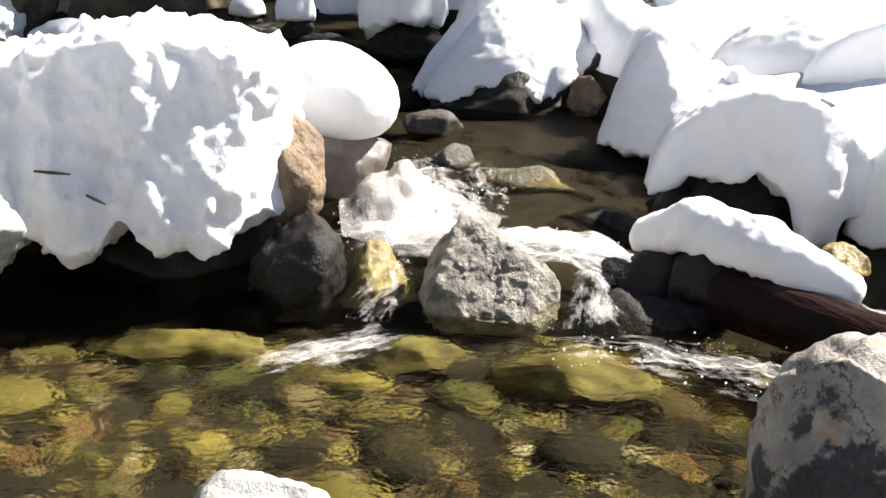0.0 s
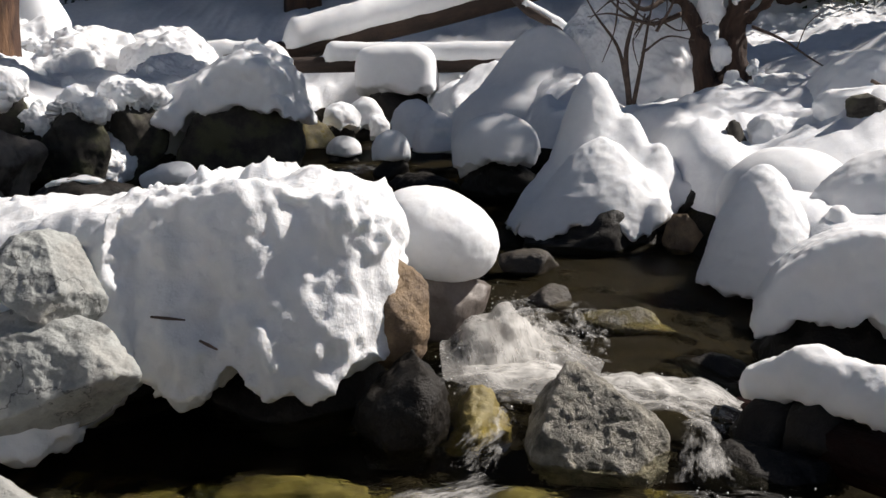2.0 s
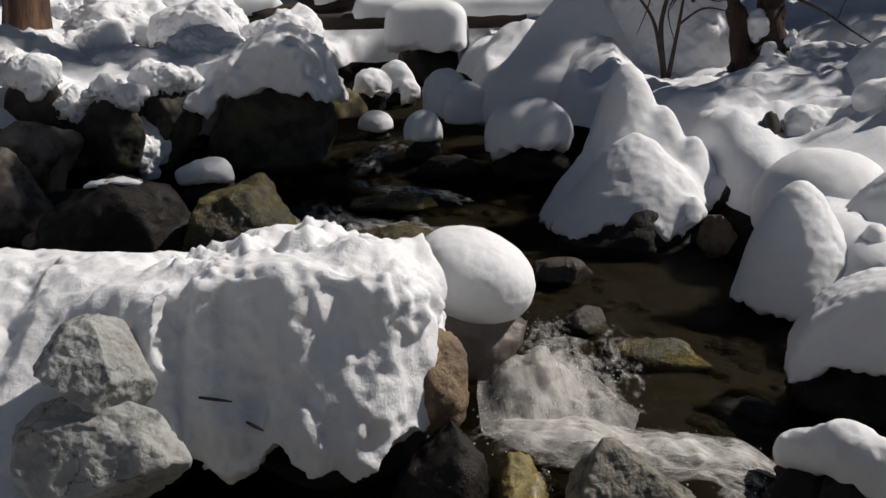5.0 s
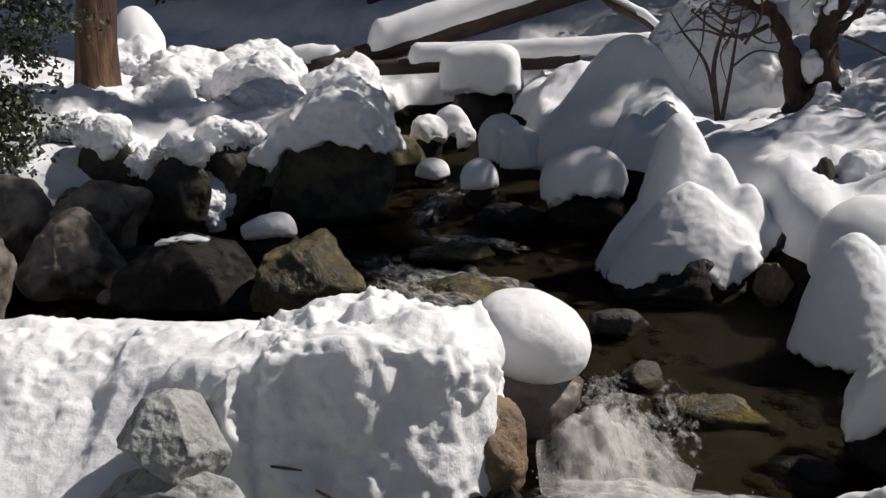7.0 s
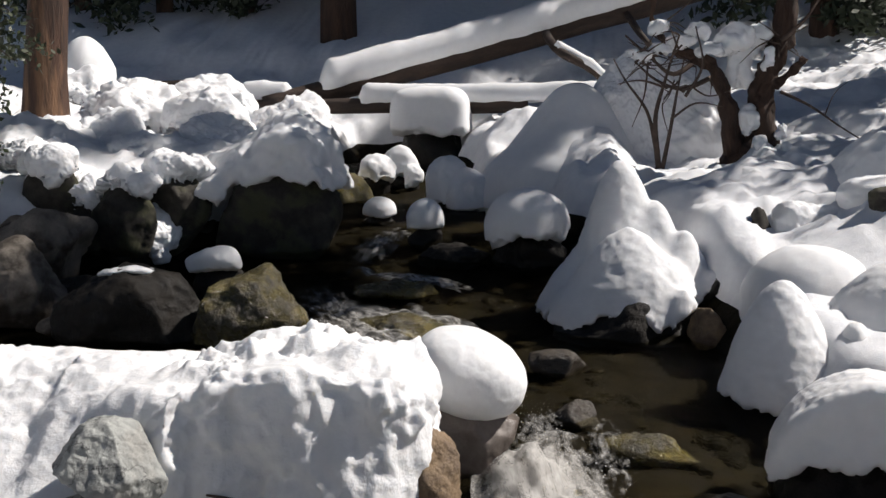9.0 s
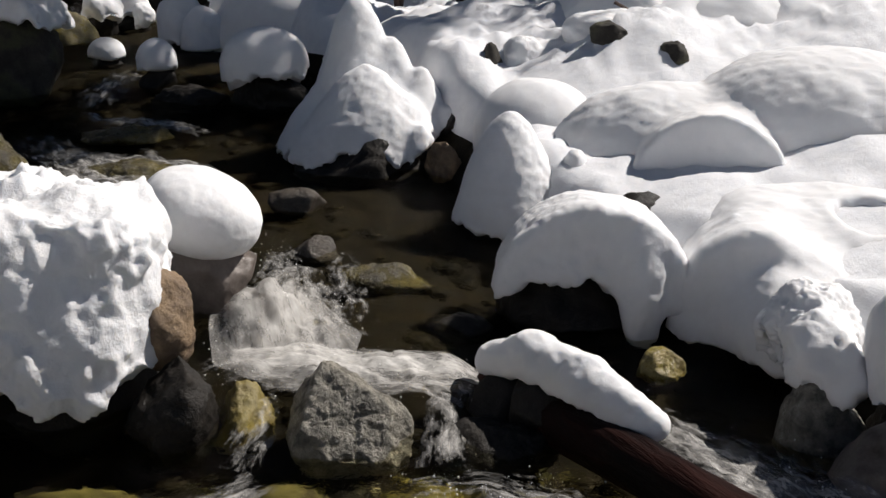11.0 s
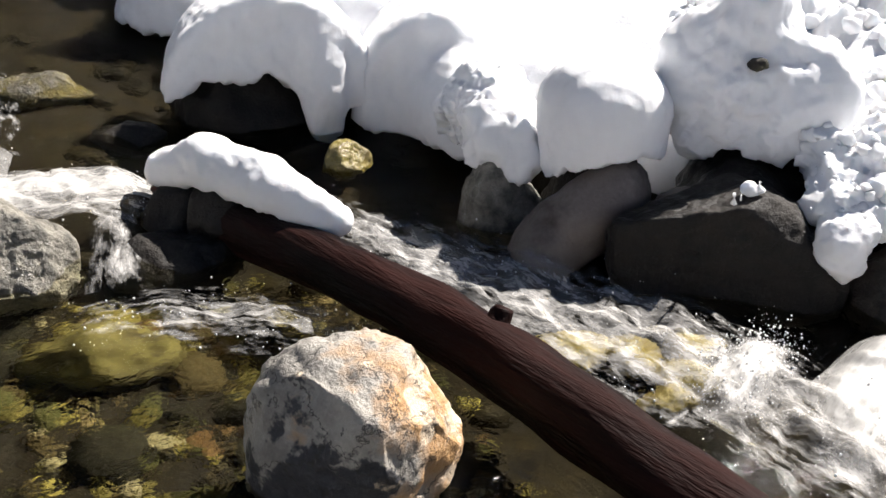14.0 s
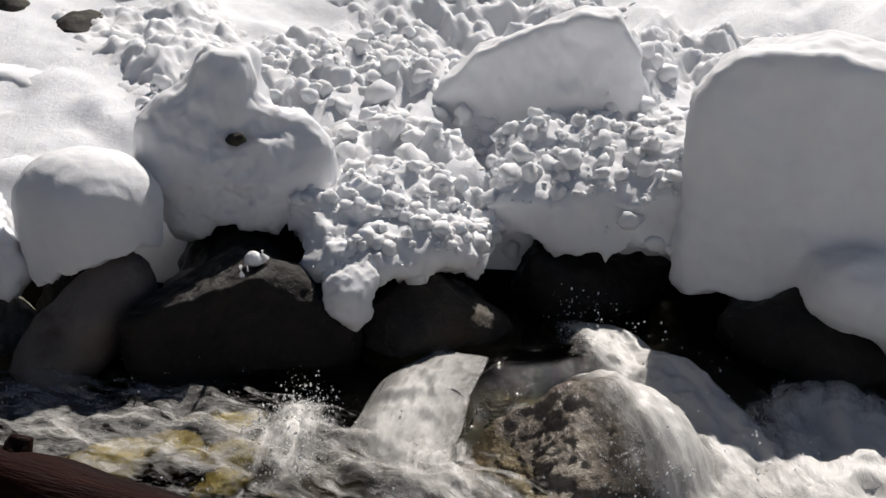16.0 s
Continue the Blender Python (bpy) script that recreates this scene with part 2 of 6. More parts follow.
def foam_material(name, low, high, most_cover=0.80):
    """White water: bubbles in torn streaks along the flow."""
    m = bpy.data.materials.new(name)
    m.use_nodes = True
    nt = m.node_tree
    link = nt.links.new
    bsdf = nt.nodes["Principled BSDF"]
    bsdf.inputs["Base Color"].default_value = (0.86, 0.84, 0.80, 1)
    bsdf.inputs["Roughness"].default_value = 0.35
    where = nt.nodes.new("ShaderNodeAttribute")
    where.attribute_name = "flow"
    torn = nt.nodes.new("ShaderNodeTexNoise")
    torn.inputs["Scale"].default_value, torn.inputs["Detail"].default_value = 1.0, 6.0
    torn.inputs["Roughness"].default_value, torn.inputs["Distortion"].default_value = 0.64, 0.3
    link(where.outputs["Vector"], torn.inputs["Vector"])
    shade = nt.nodes.new("ShaderNodeAttribute")
    shade.attribute_name = "cover"
    fine = nt.nodes.new("ShaderNodeTexNoise")
    fine.inputs["Scale"].default_value, fine.inputs["Detail"].default_value = 5.0, 4.0
    fine.inputs["Roughness"].default_value = 0.8
    link(where.outputs["Vector"], fine.inputs["Vector"])
    both = nt.nodes.new("ShaderNodeMath")
    both.operation, both.inputs[1].default_value = "MULTIPLY_ADD", 0.42
    link(fine.outputs["Fac"], both.inputs[0])
    link(torn.outputs["Fac"], both.inputs[2])
    add = nt.nodes.new("ShaderNodeMath")
    add.operation, add.inputs[1].default_value = "MULTIPLY_ADD", 2.4
    link(both.outputs[0], add.inputs[0])
    link(shade.outputs["Fac"], add.inputs[2])
    edge = nt.nodes.new("ShaderNodeMapRange")
    edge.inputs["From Min"].default_value, edge.inputs["From Max"].default_value = low, high
    edge.inputs["To Max"].default_value = most_cover
    link(add.outputs[0], edge.inputs["Value"])
    clear = nt.nodes.new("ShaderNodeBsdfTransparent")
    mix = nt.nodes.new("ShaderNodeMixShader")
    bump = nt.nodes.new("ShaderNodeBump")
    bump.inputs["Strength"].default_value, bump.inputs["Distance"].default_value = 0.4, 0.03
    link(both.outputs[0], bump.inputs["Height"])
    link(bump.outputs[0], bsdf.inputs["Normal"])
    link(edge.outputs[0], mix.inputs[0])
    link(clear.outputs[0], mix.inputs[1])
    link(bsdf.outputs[0], mix.inputs[2])
    link(mix.outputs[0], nt.nodes["Material Output"].inputs["Surface"])
    return m


WATER = water_material()
FOAM = foam_material("white_water", 1.95, 3.2)
VEIL = foam_material("veil_of_water", 0.9, 3.4, 0.66)
DROP = material("water_drops", (0.9, 0.9, 0.9), 0.1, None, 5.0, 40.0, 0.0, 0.01, 0.15)


# ---- shape tools ----
def _hash(i, j, k, seed):
    h = (i * 374761393 + seed * 974711) & 0xFFFFFFFF
    for v, m in ((j, 668265263), (k, 1103515245)):
        h = ((h ^ (h >> 15)) * 73244475) & 0xFFFFFFFF
        h = ((h ^ (h >> 13)) + v * m) & 0xFFFFFFFF
    h = ((h ^ (h >> 16)) * 73244475) & 0xFFFFFFFF
    h = ((h ^ (h >> 15)) * 1274126177) & 0xFFFFFFFF
    return ((h ^ (h >> 16)) & 0xFFFF) / 32767.5 - 1.0


def grain(p, seed=0):
    """Smooth value noise from -1 to 1 for an array of places."""
    p = np.asarray(p, float)
    cell = np.floor(p).astype(np.int64)
    f = p - cell
    f = f * f * f * (f * (f * 6 - 15) + 10)
    out = 0.0
    for a in (0, 1):
        for b in (0, 1):
            for c in (0, 1):
                w = (f[..., 0] if a else 1 - f[..., 0]) * (f[..., 1] if b else 1 - f[..., 1]) * (f[..., 2] if c else 1 - f[..., 2])
                out = out + w * _hash(cell[..., 0] + a, cell[..., 1] + b, cell[..., 2] + c, seed)
    return out


def fbm(p, size, octaves=4, seed=0, billow=False):
    p, total, gain = np.asarray(p, float) / size, 0.0, 1.0
    for n in range(octaves):
        v = grain(p * 2.03**n + 17.3 * n, seed + n)
        total = total + gain * (np.abs(v) * 2 - 0.6 if billow else v)
        gain *= 0.5
    return total


def clods(p, size, seed=0):
    """Rounded lumps with creases between, from 0 in a crease to 1 on a lump."""
    p = np.asarray(p, float) / size
    cell = np.floor(p).astype(np.int64)
    best = np.full(p.shape[:-1], 9.0)
    for a in (-1, 0, 1):
        for b in (-1, 0, 1):
            for c in (-1, 0, 1):
                i, j, k = cell[..., 0] + a, cell[..., 1] + b, cell[..., 2] + c
                off = sum((q + 0.5 + 0.45 * _hash(i, j, k, seed + n) - p[..., n]) ** 2 for n, q in enumerate((i, j, k)))
                best = np.minimum(best, off)
    return 1 - np.sqrt(best)


_BALLS = {}


def ball(level):
    if level not in _BALLS:
        bm = bmesh.new()
        bmesh.ops.create_icosphere(bm, subdivisions=level, radius=1)
        _BALLS[level] = (np.array([v.co[:] for v in bm.verts]), np.array([[v.index for v in f.verts] for f in bm.faces]))
        bm.free()
    return _BALLS[level]


def mesh_of(name, verts, faces, mat, smooth=True):
    me = bpy.data.meshes.new(name)
    me.from_pydata(np.asarray(verts).tolist(), [], np.asarray(faces).tolist() if not isinstance(faces, list) else faces)
    me.materials.append(mat)
    if smooth:
        me.shade_smooth()
    me.update()
    return me


def placed(name, verts, faces, mat, label="", category="", group="", kind="", parent=None, smooth=True):
    """One mesh object with its origin at the middle of its foot."""
    verts = np.asarray(verts, float)
    foot = np.array([*(verts[:, :2].min(0) + verts[:, :2].max(0)) / 2, verts[:, 2].min()])
    ob = new(name, mesh_of(name, verts - foot, faces, mat, smooth))
    if parent is None:
        ob.location = foot
    else:
        ob.parent = parent
        ob.location = foot - np.array(parent.location)
    return tagged(ob, label, category, group, kind)


def oval(p, c, r, turn=0.0, power=2.0, lean=0.0, drape=1.0):
    """How far places lie outside an oval (a boxy one for a high power); drape below 1 lets its lower half hang down."""
    q = p - np.array(c)
    if drape < 1:
        q[..., 2] = np.where(q[..., 2] < 0, q[..., 2] * drape, q[..., 2])
    a = radians(turn)
    x, y = q[..., 0] * math.cos(a) + q[..., 1] * math.sin(a), -q[..., 0] * math.sin(a) + q[..., 1] * math.cos(a)
    z = q[..., 2]
    if lean:
        b = radians(lean)
        x, z = x * math.cos(b) + z * math.sin(b), -x * math.sin(b) + z * math.cos(b)
    s = (np.abs(x / r[0]) ** power + np.abs(y / r[1]) ** power + np.abs(z / r[2]) ** power) ** (1 / power)
    return (s - 1) * min(r)


def joined(a, b, k):
    h = np.clip(0.5 + 0.5 * (b - a) / k, 0, 1)
    return b * (1 - h) + a * h - k * h * (1 - h)


def swollen(core, stretch, field, level):
    """A closed skin round core: along each way out, the last place that lies inside the field."""
    ways, faces = ball(level)
    ways = ways * np.array(stretch)
    core = np.array(core)
    far, near = np.full(len(ways), 0.05), np.full(len(ways), 0.05)
    steps = np.linspace(0.1, 2.6, 36)
    for s in steps:
        inside = field(core + ways * s) < 0
        far = np.where(inside, s, far)
    near, top = far, far + steps[1] - steps[0]
    for _ in range(7):
        mid = (near + top) / 2
        inside = field(core + ways * mid[:, None]) < 0
        near, top = np.where(inside, mid, near), np.where(inside, top, mid)
    return core + ways * near[:, None], faces


def normals(verts, faces):
    n = np.zeros_like(verts)
    cross = np.cross(verts[faces[:, 1]] - verts[faces[:, 0]], verts[faces[:, 2]] - verts[faces[:, 0]])
    for k in range(3):
        np.add.at(n, faces[:, k], cross)
    return n / np.maximum(np.linalg.norm(n, axis=1, keepdims=True), 1e-9)


_SEED = [100]


def drift(ovals, hem, label="", core=None, ragged=0.06, lumps=0.02, crumble=0.0, blend=0.12, level=5, drips=(), name="snow_cap",
          category="", group="", hem_slope=(0.0, 0.0), mat=None, parent=None, drape=0.4, flute=1.0):
    """A body of snow: ovals melted together, cut off below along a ragged, fringed hem; drips hang below it."""
    _SEED[0] += 7
    seed = _SEED[0]
    core = np.array(core if core is not None else ovals[0][0], float)
    core[2] = max(core[2], hem + 0.06)
    wide = np.array(ovals[0][1], float)
    size = float(min(wide))

    def field(p):
        f = None
        for o in ovals:
            g = oval(p, *o, drape=drape)
            f = g if f is None else joined(f, g, blend)
        q = p - core
        flat = np.stack([p[:, 0], p[:, 1], 0 * p[:, 0]], 1)
        teeth = grain(flat / (0.10 * size + 0.02), seed + 1)
        edge = hem + ragged * (0.8 * grain(flat / (0.5 * wide[0] + 0.05), seed) + 0.7 * grain(flat / 0.14, seed + 15) + 0.3 * teeth + 0.22 * grain(flat / 0.025, seed + 5))
        edge = edge + hem_slope[0] * q[:, 0] + hem_slope[1] * q[:, 1]
        f = -joined(-f, -(edge - p[:, 2]), 0.03)
        for o in drips:
            f = joined(f, oval(p, *o), 0.06)
        return f

    verts, faces = swollen(core, wide, field, level)
    n = normals(verts, faces)
    push = lumps * fbm(verts, 0.9 * size + 0.1, 3, seed + 2)
    push = push + 0.003 * fbm(verts, 0.05, 2, seed + 4) + 0.005 * fbm(verts, 0.25, 2, seed + 14)
    if crumble:
        q = verts * (1, 1, flute)
        patchy = np.clip(0.55 + 0.9 * fbm(verts, 0.45, 2, seed + 8), 0.1, 1.5)
        push = push + patchy * crumble * (1.1 * fbm(q, 0.15, 4, seed + 3) + 0.6 * (clods(q, 0.16, seed + 6) - 0.4) + 0.2 * (clods(q, 0.05, seed + 16) - 0.4))
        push = push + 0.25 * crumble * fbm(verts, 0.028, 2, seed + 9)
        if flute < 1:
            push = push + 0.028 * fbm(verts * (1, 1, 0.4), 0.2, 3, seed + 20)
    verts = verts + n * np.asarray(push)[:, None]
    top = parent is None
    return placed(name, verts, faces, mat or SNOW, label, (category or "snow") if top else "", group if top else "", parent=parent)


def most(a, b, k):
    """The larger of two, with a rounded meeting of reach k."""
    return -joined(-a, -b, k)


def nets(field, low, high, step):
    """A closed skin where the field passes through nothing, on a grid of the given step."""
    axes = [np.arange(a, b + step, step) for a, b in zip(low, high)]
    grid = np.stack(np.meshgrid(*axes, indexing="ij"), -1)
    f = field(grid.reshape(-1, 3)).reshape(grid.shape[:3])
    for axis in range(3):
        edge = [slice(None)] * 3
        for end in (0, -1):
            edge[axis] = end
            f[tuple(edge)] = np.maximum(f[tuple(edge)], 0.5 * step)
    inside = f < 0
    cells = tuple(n - 1 for n in f.shape)
    total, count = np.zeros(cells + (3,)), np.zeros(cells)

    def shifted(a, off):
        return a[tuple(slice(o, o + n) for o, n in zip(off, cells))]

    corners = list(itertools.product((0, 1), repeat=3))
    for a in corners:
        for axis in range(3):
            if a[axis]:
                continue
            b = tuple(v + (k == axis) for k, v in enumerate(a))
            fa, fb = shifted(f, a), shifted(f, b)
            cross = (fa < 0) != (fb < 0)
            u = np.where(cross, fa / np.where(cross, fa - fb, 1), 0)
            place = np.stack([np.full(cells, float(v)) for v in a], -1)
            place[..., axis] += u
            total += place * cross[..., None]
            count += cross
    active = count > 0
    index = np.full(cells, -1)
    index[active] = np.arange(active.sum())
    where = np.argwhere(active) + total[active] / count[active][:, None]
    verts = np.array(low) + where * step
    faces = []
    for axis in range(3):
        u, v = (axis + 1) % 3, (axis + 2) % 3
        a = [slice(1, -1)] * 3
        a[axis] = slice(0, -1)
        b = list(a)
        b[axis] = slice(1, None)
        here, there = inside[tuple(a)], inside[tuple(b)]
        spots = np.argwhere(here != there)
        flip = here[tuple(spots.T)]
        spots = spots + np.array([0 if k == axis else 1 for k in range(3)])
        quad = []
        for du, dv in ((0, 0), (1, 0), (1, 1), (0, 1)):
            c = spots.copy()
            c[:, u] -= du
            c[:, v] -= dv
            quad.append(index[tuple(c.T)])
        quad = np.stack(quad, 1)
        faces.append(np.where(flip[:, None], quad[:, ::-1], quad))
    return verts, np.concatenate(faces)


def quad_normals(verts, faces):
    n = np.zeros_like(verts)
    cross = np.cross(verts[faces[:, 2]] - verts[faces[:, 0]], verts[faces[:, 3]] - verts[faces[:, 1]])
    for k in range(4):
        np.add.at(n, faces[:, k], cross)
    return n / np.maximum(np.linalg.norm(n, axis=1, keepdims=True), 1e-9)


def rounded(p, size, seed):
    """Clods with round backs and narrow creases, on a warped grid."""
    p = p + 0.35 * size * np.stack([fbm(p, 1.6 * size, 2, seed + k) for k in (51, 53, 57)], 1)
    return 1 - (1 - clods(p, size, seed)) ** 2


def snow_body(field, low, high, step, name, label, swell=0.03, clump=0.03, flute=1.0, top_clump=0.0, grit=0.0, parent=None, mat=None, group="", calm=None):
    """Packed snow in any shape: a skin round the field, then swells, clods and grain along its normals."""
    _SEED[0] += 7
    seed = _SEED[0]
    verts, faces = nets(field, low, high, step)
    n = quad_normals(verts, faces)
    steep = 1 - smooth(0.3, 0.7, n[:, 2])
    q = verts * np.stack([1 + 0 * steep, 1 + 0 * steep, 1 - (1 - flute) * (steep > 0.5)], 1)
    patchy = np.clip(0.6 + 1.1 * fbm(verts, 0.35, 2, seed + 8), 0.1, 1.6) * (0.35 + 0.65 * steep)
    push = swell * (0.3 + 0.7 * steep) * fbm(q, 0.34, 3, seed)
    push = push + patchy * clump * (1.0 * fbm(q, 0.13, 4, seed + 3) + 0.45 * (clods(q, 0.17, seed + 6) - 0.45) + 0.4 * (clods(verts, 0.06, seed + 16) - 0.45))
    push = push + 0.006 * fbm(verts, 0.05, 2, seed + 4) + 0.004 * (clods(verts, 0.03, seed + 24) - 0.5)
    if grit:
        push = push + grit * np.clip(0.5 + 2 * fbm(verts, 0.25, 2, seed + 31), 0, 1.4) * (rounded(verts, 0.075, seed + 32) - 0.5 + 0.5 * (rounded(verts, 0.04, seed + 33) - 0.6))
    if top_clump:
        up = smooth(0.25, 0.75, n[:, 2])
        push = push + up * top_clump * (1.2 * (rounded(verts, 0.16, seed + 21) - 0.6) + 0.6 * (rounded(verts, 0.07, seed + 22) - 0.6) + 0.25 * (rounded(verts, 0.035, seed + 23) - 0.6))
    if calm:
        push = push * calm(verts)
    verts = verts + n * push[:, None]
    return placed(name, verts, faces, mat or SNOW, label, "snow" if parent is None else "", group if parent is None else "", parent=parent)


def barrel(p, x, y, z, wide, high, turn=-18.0, deep=1.2, rim=0.12):
    """A vault of snow with a steep round-edged front, running back from (x, y)."""
    a = radians(turn)
    dx, dy = p[:, 0] - x, p[:, 1] - y
    across, back = dx * math.cos(a) + dy * math.sin(a), -dx * math.sin(a) + dy * math.cos(a)
    arch = (np.hypot(across / wide, np.maximum(p[:, 2] - z, 0) / high) - 1) * min(wide, high)
    return most(most(arch, -back, rim), back - deep, 0.3)


def melted(parts, k):
    f = parts[0]
    for g in parts[1:]:
        f = joined(f, g, k)
    return f


def cut_block(a, b, deep, tops, bottom, label, rise=0.0, round_=0.06, step=0.022, extra=(), **look_of):
    """A block of snow standing on the line a to b, deep metres thick, its top following (share of the line, height)."""
    a, b = np.array(a, float), np.array(b, float)
    length = np.linalg.norm(b - a)
    ahead = (b - a) / length
    back = np.array([-ahead[1], ahead[0]])
    if back @ a < 0:
        back = -back
    shares, heights = zip(*tops)

    def field(p):
        q = p[:, :2] - a
        s, d, z = q @ ahead, q @ back, p[:, 2]
        f = most(-s, s - length, 0.02)
        f = most(f, most(-d, d - deep, 0.02), 2 * round_)
        f = most(f, 0.9 * (z - np.interp(s / length, shares, heights) - rise * np.maximum(d, 0)), round_)
        flat = np.stack([p[:, 0], p[:, 1], 0 * z], 1)
        f = most(f, bottom + 0.05 * grain(flat / 0.2, 7) + 0.02 * grain(flat / 0.06, 9) - z, 0.05)
        for o in extra:
            f = joined(f, oval(p, *o), 0.07)
        return f

    ends = np.array([a, b, a + back * deep, b + back * deep] + [(o[0][0] + k * o[1][0], o[0][1] + k * o[1][1]) for o in extra for k in (-1, 1)])
    high = max(heights) + rise * deep + 0.12
    low = min([bottom] + [o[0][2] - o[1][2] for o in extra]) - 0.15
    return snow_body(field, (*ends.min(0) - 0.12, low), (*ends.max(0) + 0.12, high), step, "snow_block", label, **look_of)


def capped(at, label, group="boulders capped with snow"):
    """A thing that a boulder and the snow lying on it make up."""
    thing = tagged(new("snowy_boulder"), label, "boulder", group)
    thing.location = at
    return thing


def stone(c, r, mat, label="", turn=0.0, lean=0.0, cuts=9, rough=0.05, seed=None, level=5, name="boulder", category="boulder", group="",
          power=2.3, parent=None, tight=(0.62, 0.95), faces_at=(), sharp=0.05, chips=17, crags=None):
    """A boulder: an oval with split faces and a worn, pitted skin."""
    _SEED[0] += 5
    seed = _SEED[0] if seed is None else seed
    rng = random.Random(seed)
    planes = []
    for _ in range(cuts):
        v = Vector((rng.uniform(-1, 1), rng.uniform(-1, 1), rng.uniform(-0.6, 1))).normalized()
        planes.append((np.array(v[:]), rng.uniform(*tight)))
    planes += [(np.array(Vector(f[:3]).normalized()[:]), f[3]) for f in faces_at]
    rr, cc = np.array(r, float), np.array(c, float)
    small = float(min(r))

    def field(p):
        f = oval(p, c, r, turn, power, lean)
        q = (p - cc) / rr
        for v, d in planes:
            f = -joined(-f, -((q @ v - d) * small), sharp * small)
        return f

    verts, faces = swollen(c, r, field, level)
    q = (verts - cc) / rr
    for _ in range(chips):
        v = Vector((rng.uniform(-1, 1), rng.uniform(-1, 1), rng.uniform(-0.5, 1))).normalized()
        out = q @ np.array(v[:])
        reach = rng.uniform(0.76, 0.95) * out.max()
        q = np.where((out > reach)[:, None], q * (reach / np.maximum(out, 1e-6))[:, None] ** 0.95, q)
    verts = cc + q * rr
    n = normals(verts, faces)
    big = float(max(r))
    push = rough * big * (fbm(verts, 0.55 * big, 3, seed) + 0.35 * fbm(verts, 0.16 * big, 3, seed + 3, billow=True))
    push = push + 0.006 * fbm(verts, 0.045, 2, seed + 9)
    if crags:
        warped = verts + 0.06 * np.stack([fbm(verts, 0.2, 2, seed + k) for k in (31, 37, 41)], 1)
        push = push + crags[0] * np.minimum(0, clods(warped, crags[1], seed + 43) - 0.55) + 0.4 * crags[0] * np.minimum(0, clods(warped, 0.4 * crags[1], seed + 47) - 0.5)
    verts = verts + n * push[:, None]
    top = parent is None
    return placed(name if top else "rock", verts, faces, mat, label, category if top else "", group if top else "", parent=parent)


def tube(points, radii, sides=14, knots=0.0, seed=0, caps=True, rings=10):
    """A bent round bar through points, of changing radius, as vertices and faces."""
    pts = [Vector(p) for p in points]
    ext = [pts[0] * 2 - pts[1], *pts, pts[-1] * 2 - pts[-2]]
    path, rad = [], []
    for n in range(len(pts) - 1):
        a, b, c, d = ext[n : n + 4]
        for k in range(rings + (n == len(pts) - 2)):
            u = k / rings
            path.append(0.5 * (2 * b + (c - a) * u + (2 * a - 5 * b + 4 * c - d) * u * u + (3 * b - a - 3 * c + d) * u**3))
            rad.append(radii[n] * (1 - u) + radii[n + 1] * u)
    verts, faces = [], []
    side = Vector((0.3, 0.2, 1.0))
    for n, (p, r) in enumerate(zip(path, rad)):
        ahead = (path[min(n + 1, len(path) - 1)] - path[max(n - 1, 0)]).normalized()
        across = ahead.cross(side)
        if across.length < 0.05:
            across = ahead.cross(Vector((1, 0, 0)))
        across.normalize()
        up = across.cross(ahead)
        for k in range(sides):
            a = 2 * math.pi * k / sides
            wob = 1 + knots * noise.noise(Vector((math.cos(a) * 2, math.sin(a) * 2, n * 0.23 + seed)))
            verts.append(p + (across * math.cos(a) + up * math.sin(a)) * r * wob)
        if n:
            o = (n - 1) * sides
            faces += [[o + k, o + (k + 1) % sides, o + sides + (k + 1) % sides, o + sides + k] for k in range(sides)]
    if caps:
        faces += [list(range(sides))[::-1], [len(verts) - sides + k for k in range(sides)]]
    return [v[:] for v in verts], faces


# ---- the lie of the land ----
def smooth(a, b, v):
    u = np.clip((v - a) / (b - a), 0, 1)
    return u * u * (3 - 2 * u)


def level_at(x, y):
    """Height of the stream's surface: a still pool, a small fall, then a steady climb upstream."""
    left = np.interp(y, [4.1, 4.55, 5.4, 6.2, 8, 9.5, 11, 12, 14, 16, 20, 26], [0, 0.12, 0.24, 0.28, 0.4, 0.55, 0.86, 1.12, 1.36, 1.52, 1.95, 2.6])
    right = np.interp(y, [4.6, 6.2, 8, 9.5, 11, 12, 14, 16, 20, 26], [-0.02, 0.16, 0.4, 0.55, 0.86, 1.12, 1.36, 1.52, 1.95, 2.6])
    w = smooth(0.55, 1.25, x)
    return left * (1 - w) + right * w


def outside(x, y):
    """How far a place lies outside the stream's channel; less than nothing within it."""
    xl = np.interp(y, [0, 4.2, 5.5, 7, 10, 11, 12.5, 15, 18, 20], [-4.5, -4.5, -6, -6.6, -6.6, -5.4, -3.6, -3.9, -4.6, -4.6])
    xr = np.interp(y, [-4, 1, 2, 3, 4, 5, 6, 7, 9, 10, 12, 14, 18, 20], [6.4, 5.6, 5.1, 4.3, 3.25, 2.8, 2.35, 1.6, 1.4, 0.9, 0.0, -1.0, -2.3, -2.6])
    near = np.interp(x, [1.8, 3.2, 6.5], [1.15, -1.5, -6.0]) - y
    wobble = 0.18 * grain(np.stack([x, y, 0 * x], -1) / 0.8, 3)
    return np.maximum(np.maximum(np.maximum(xl - x, x - xr), near), (y - 20.5)) + wobble


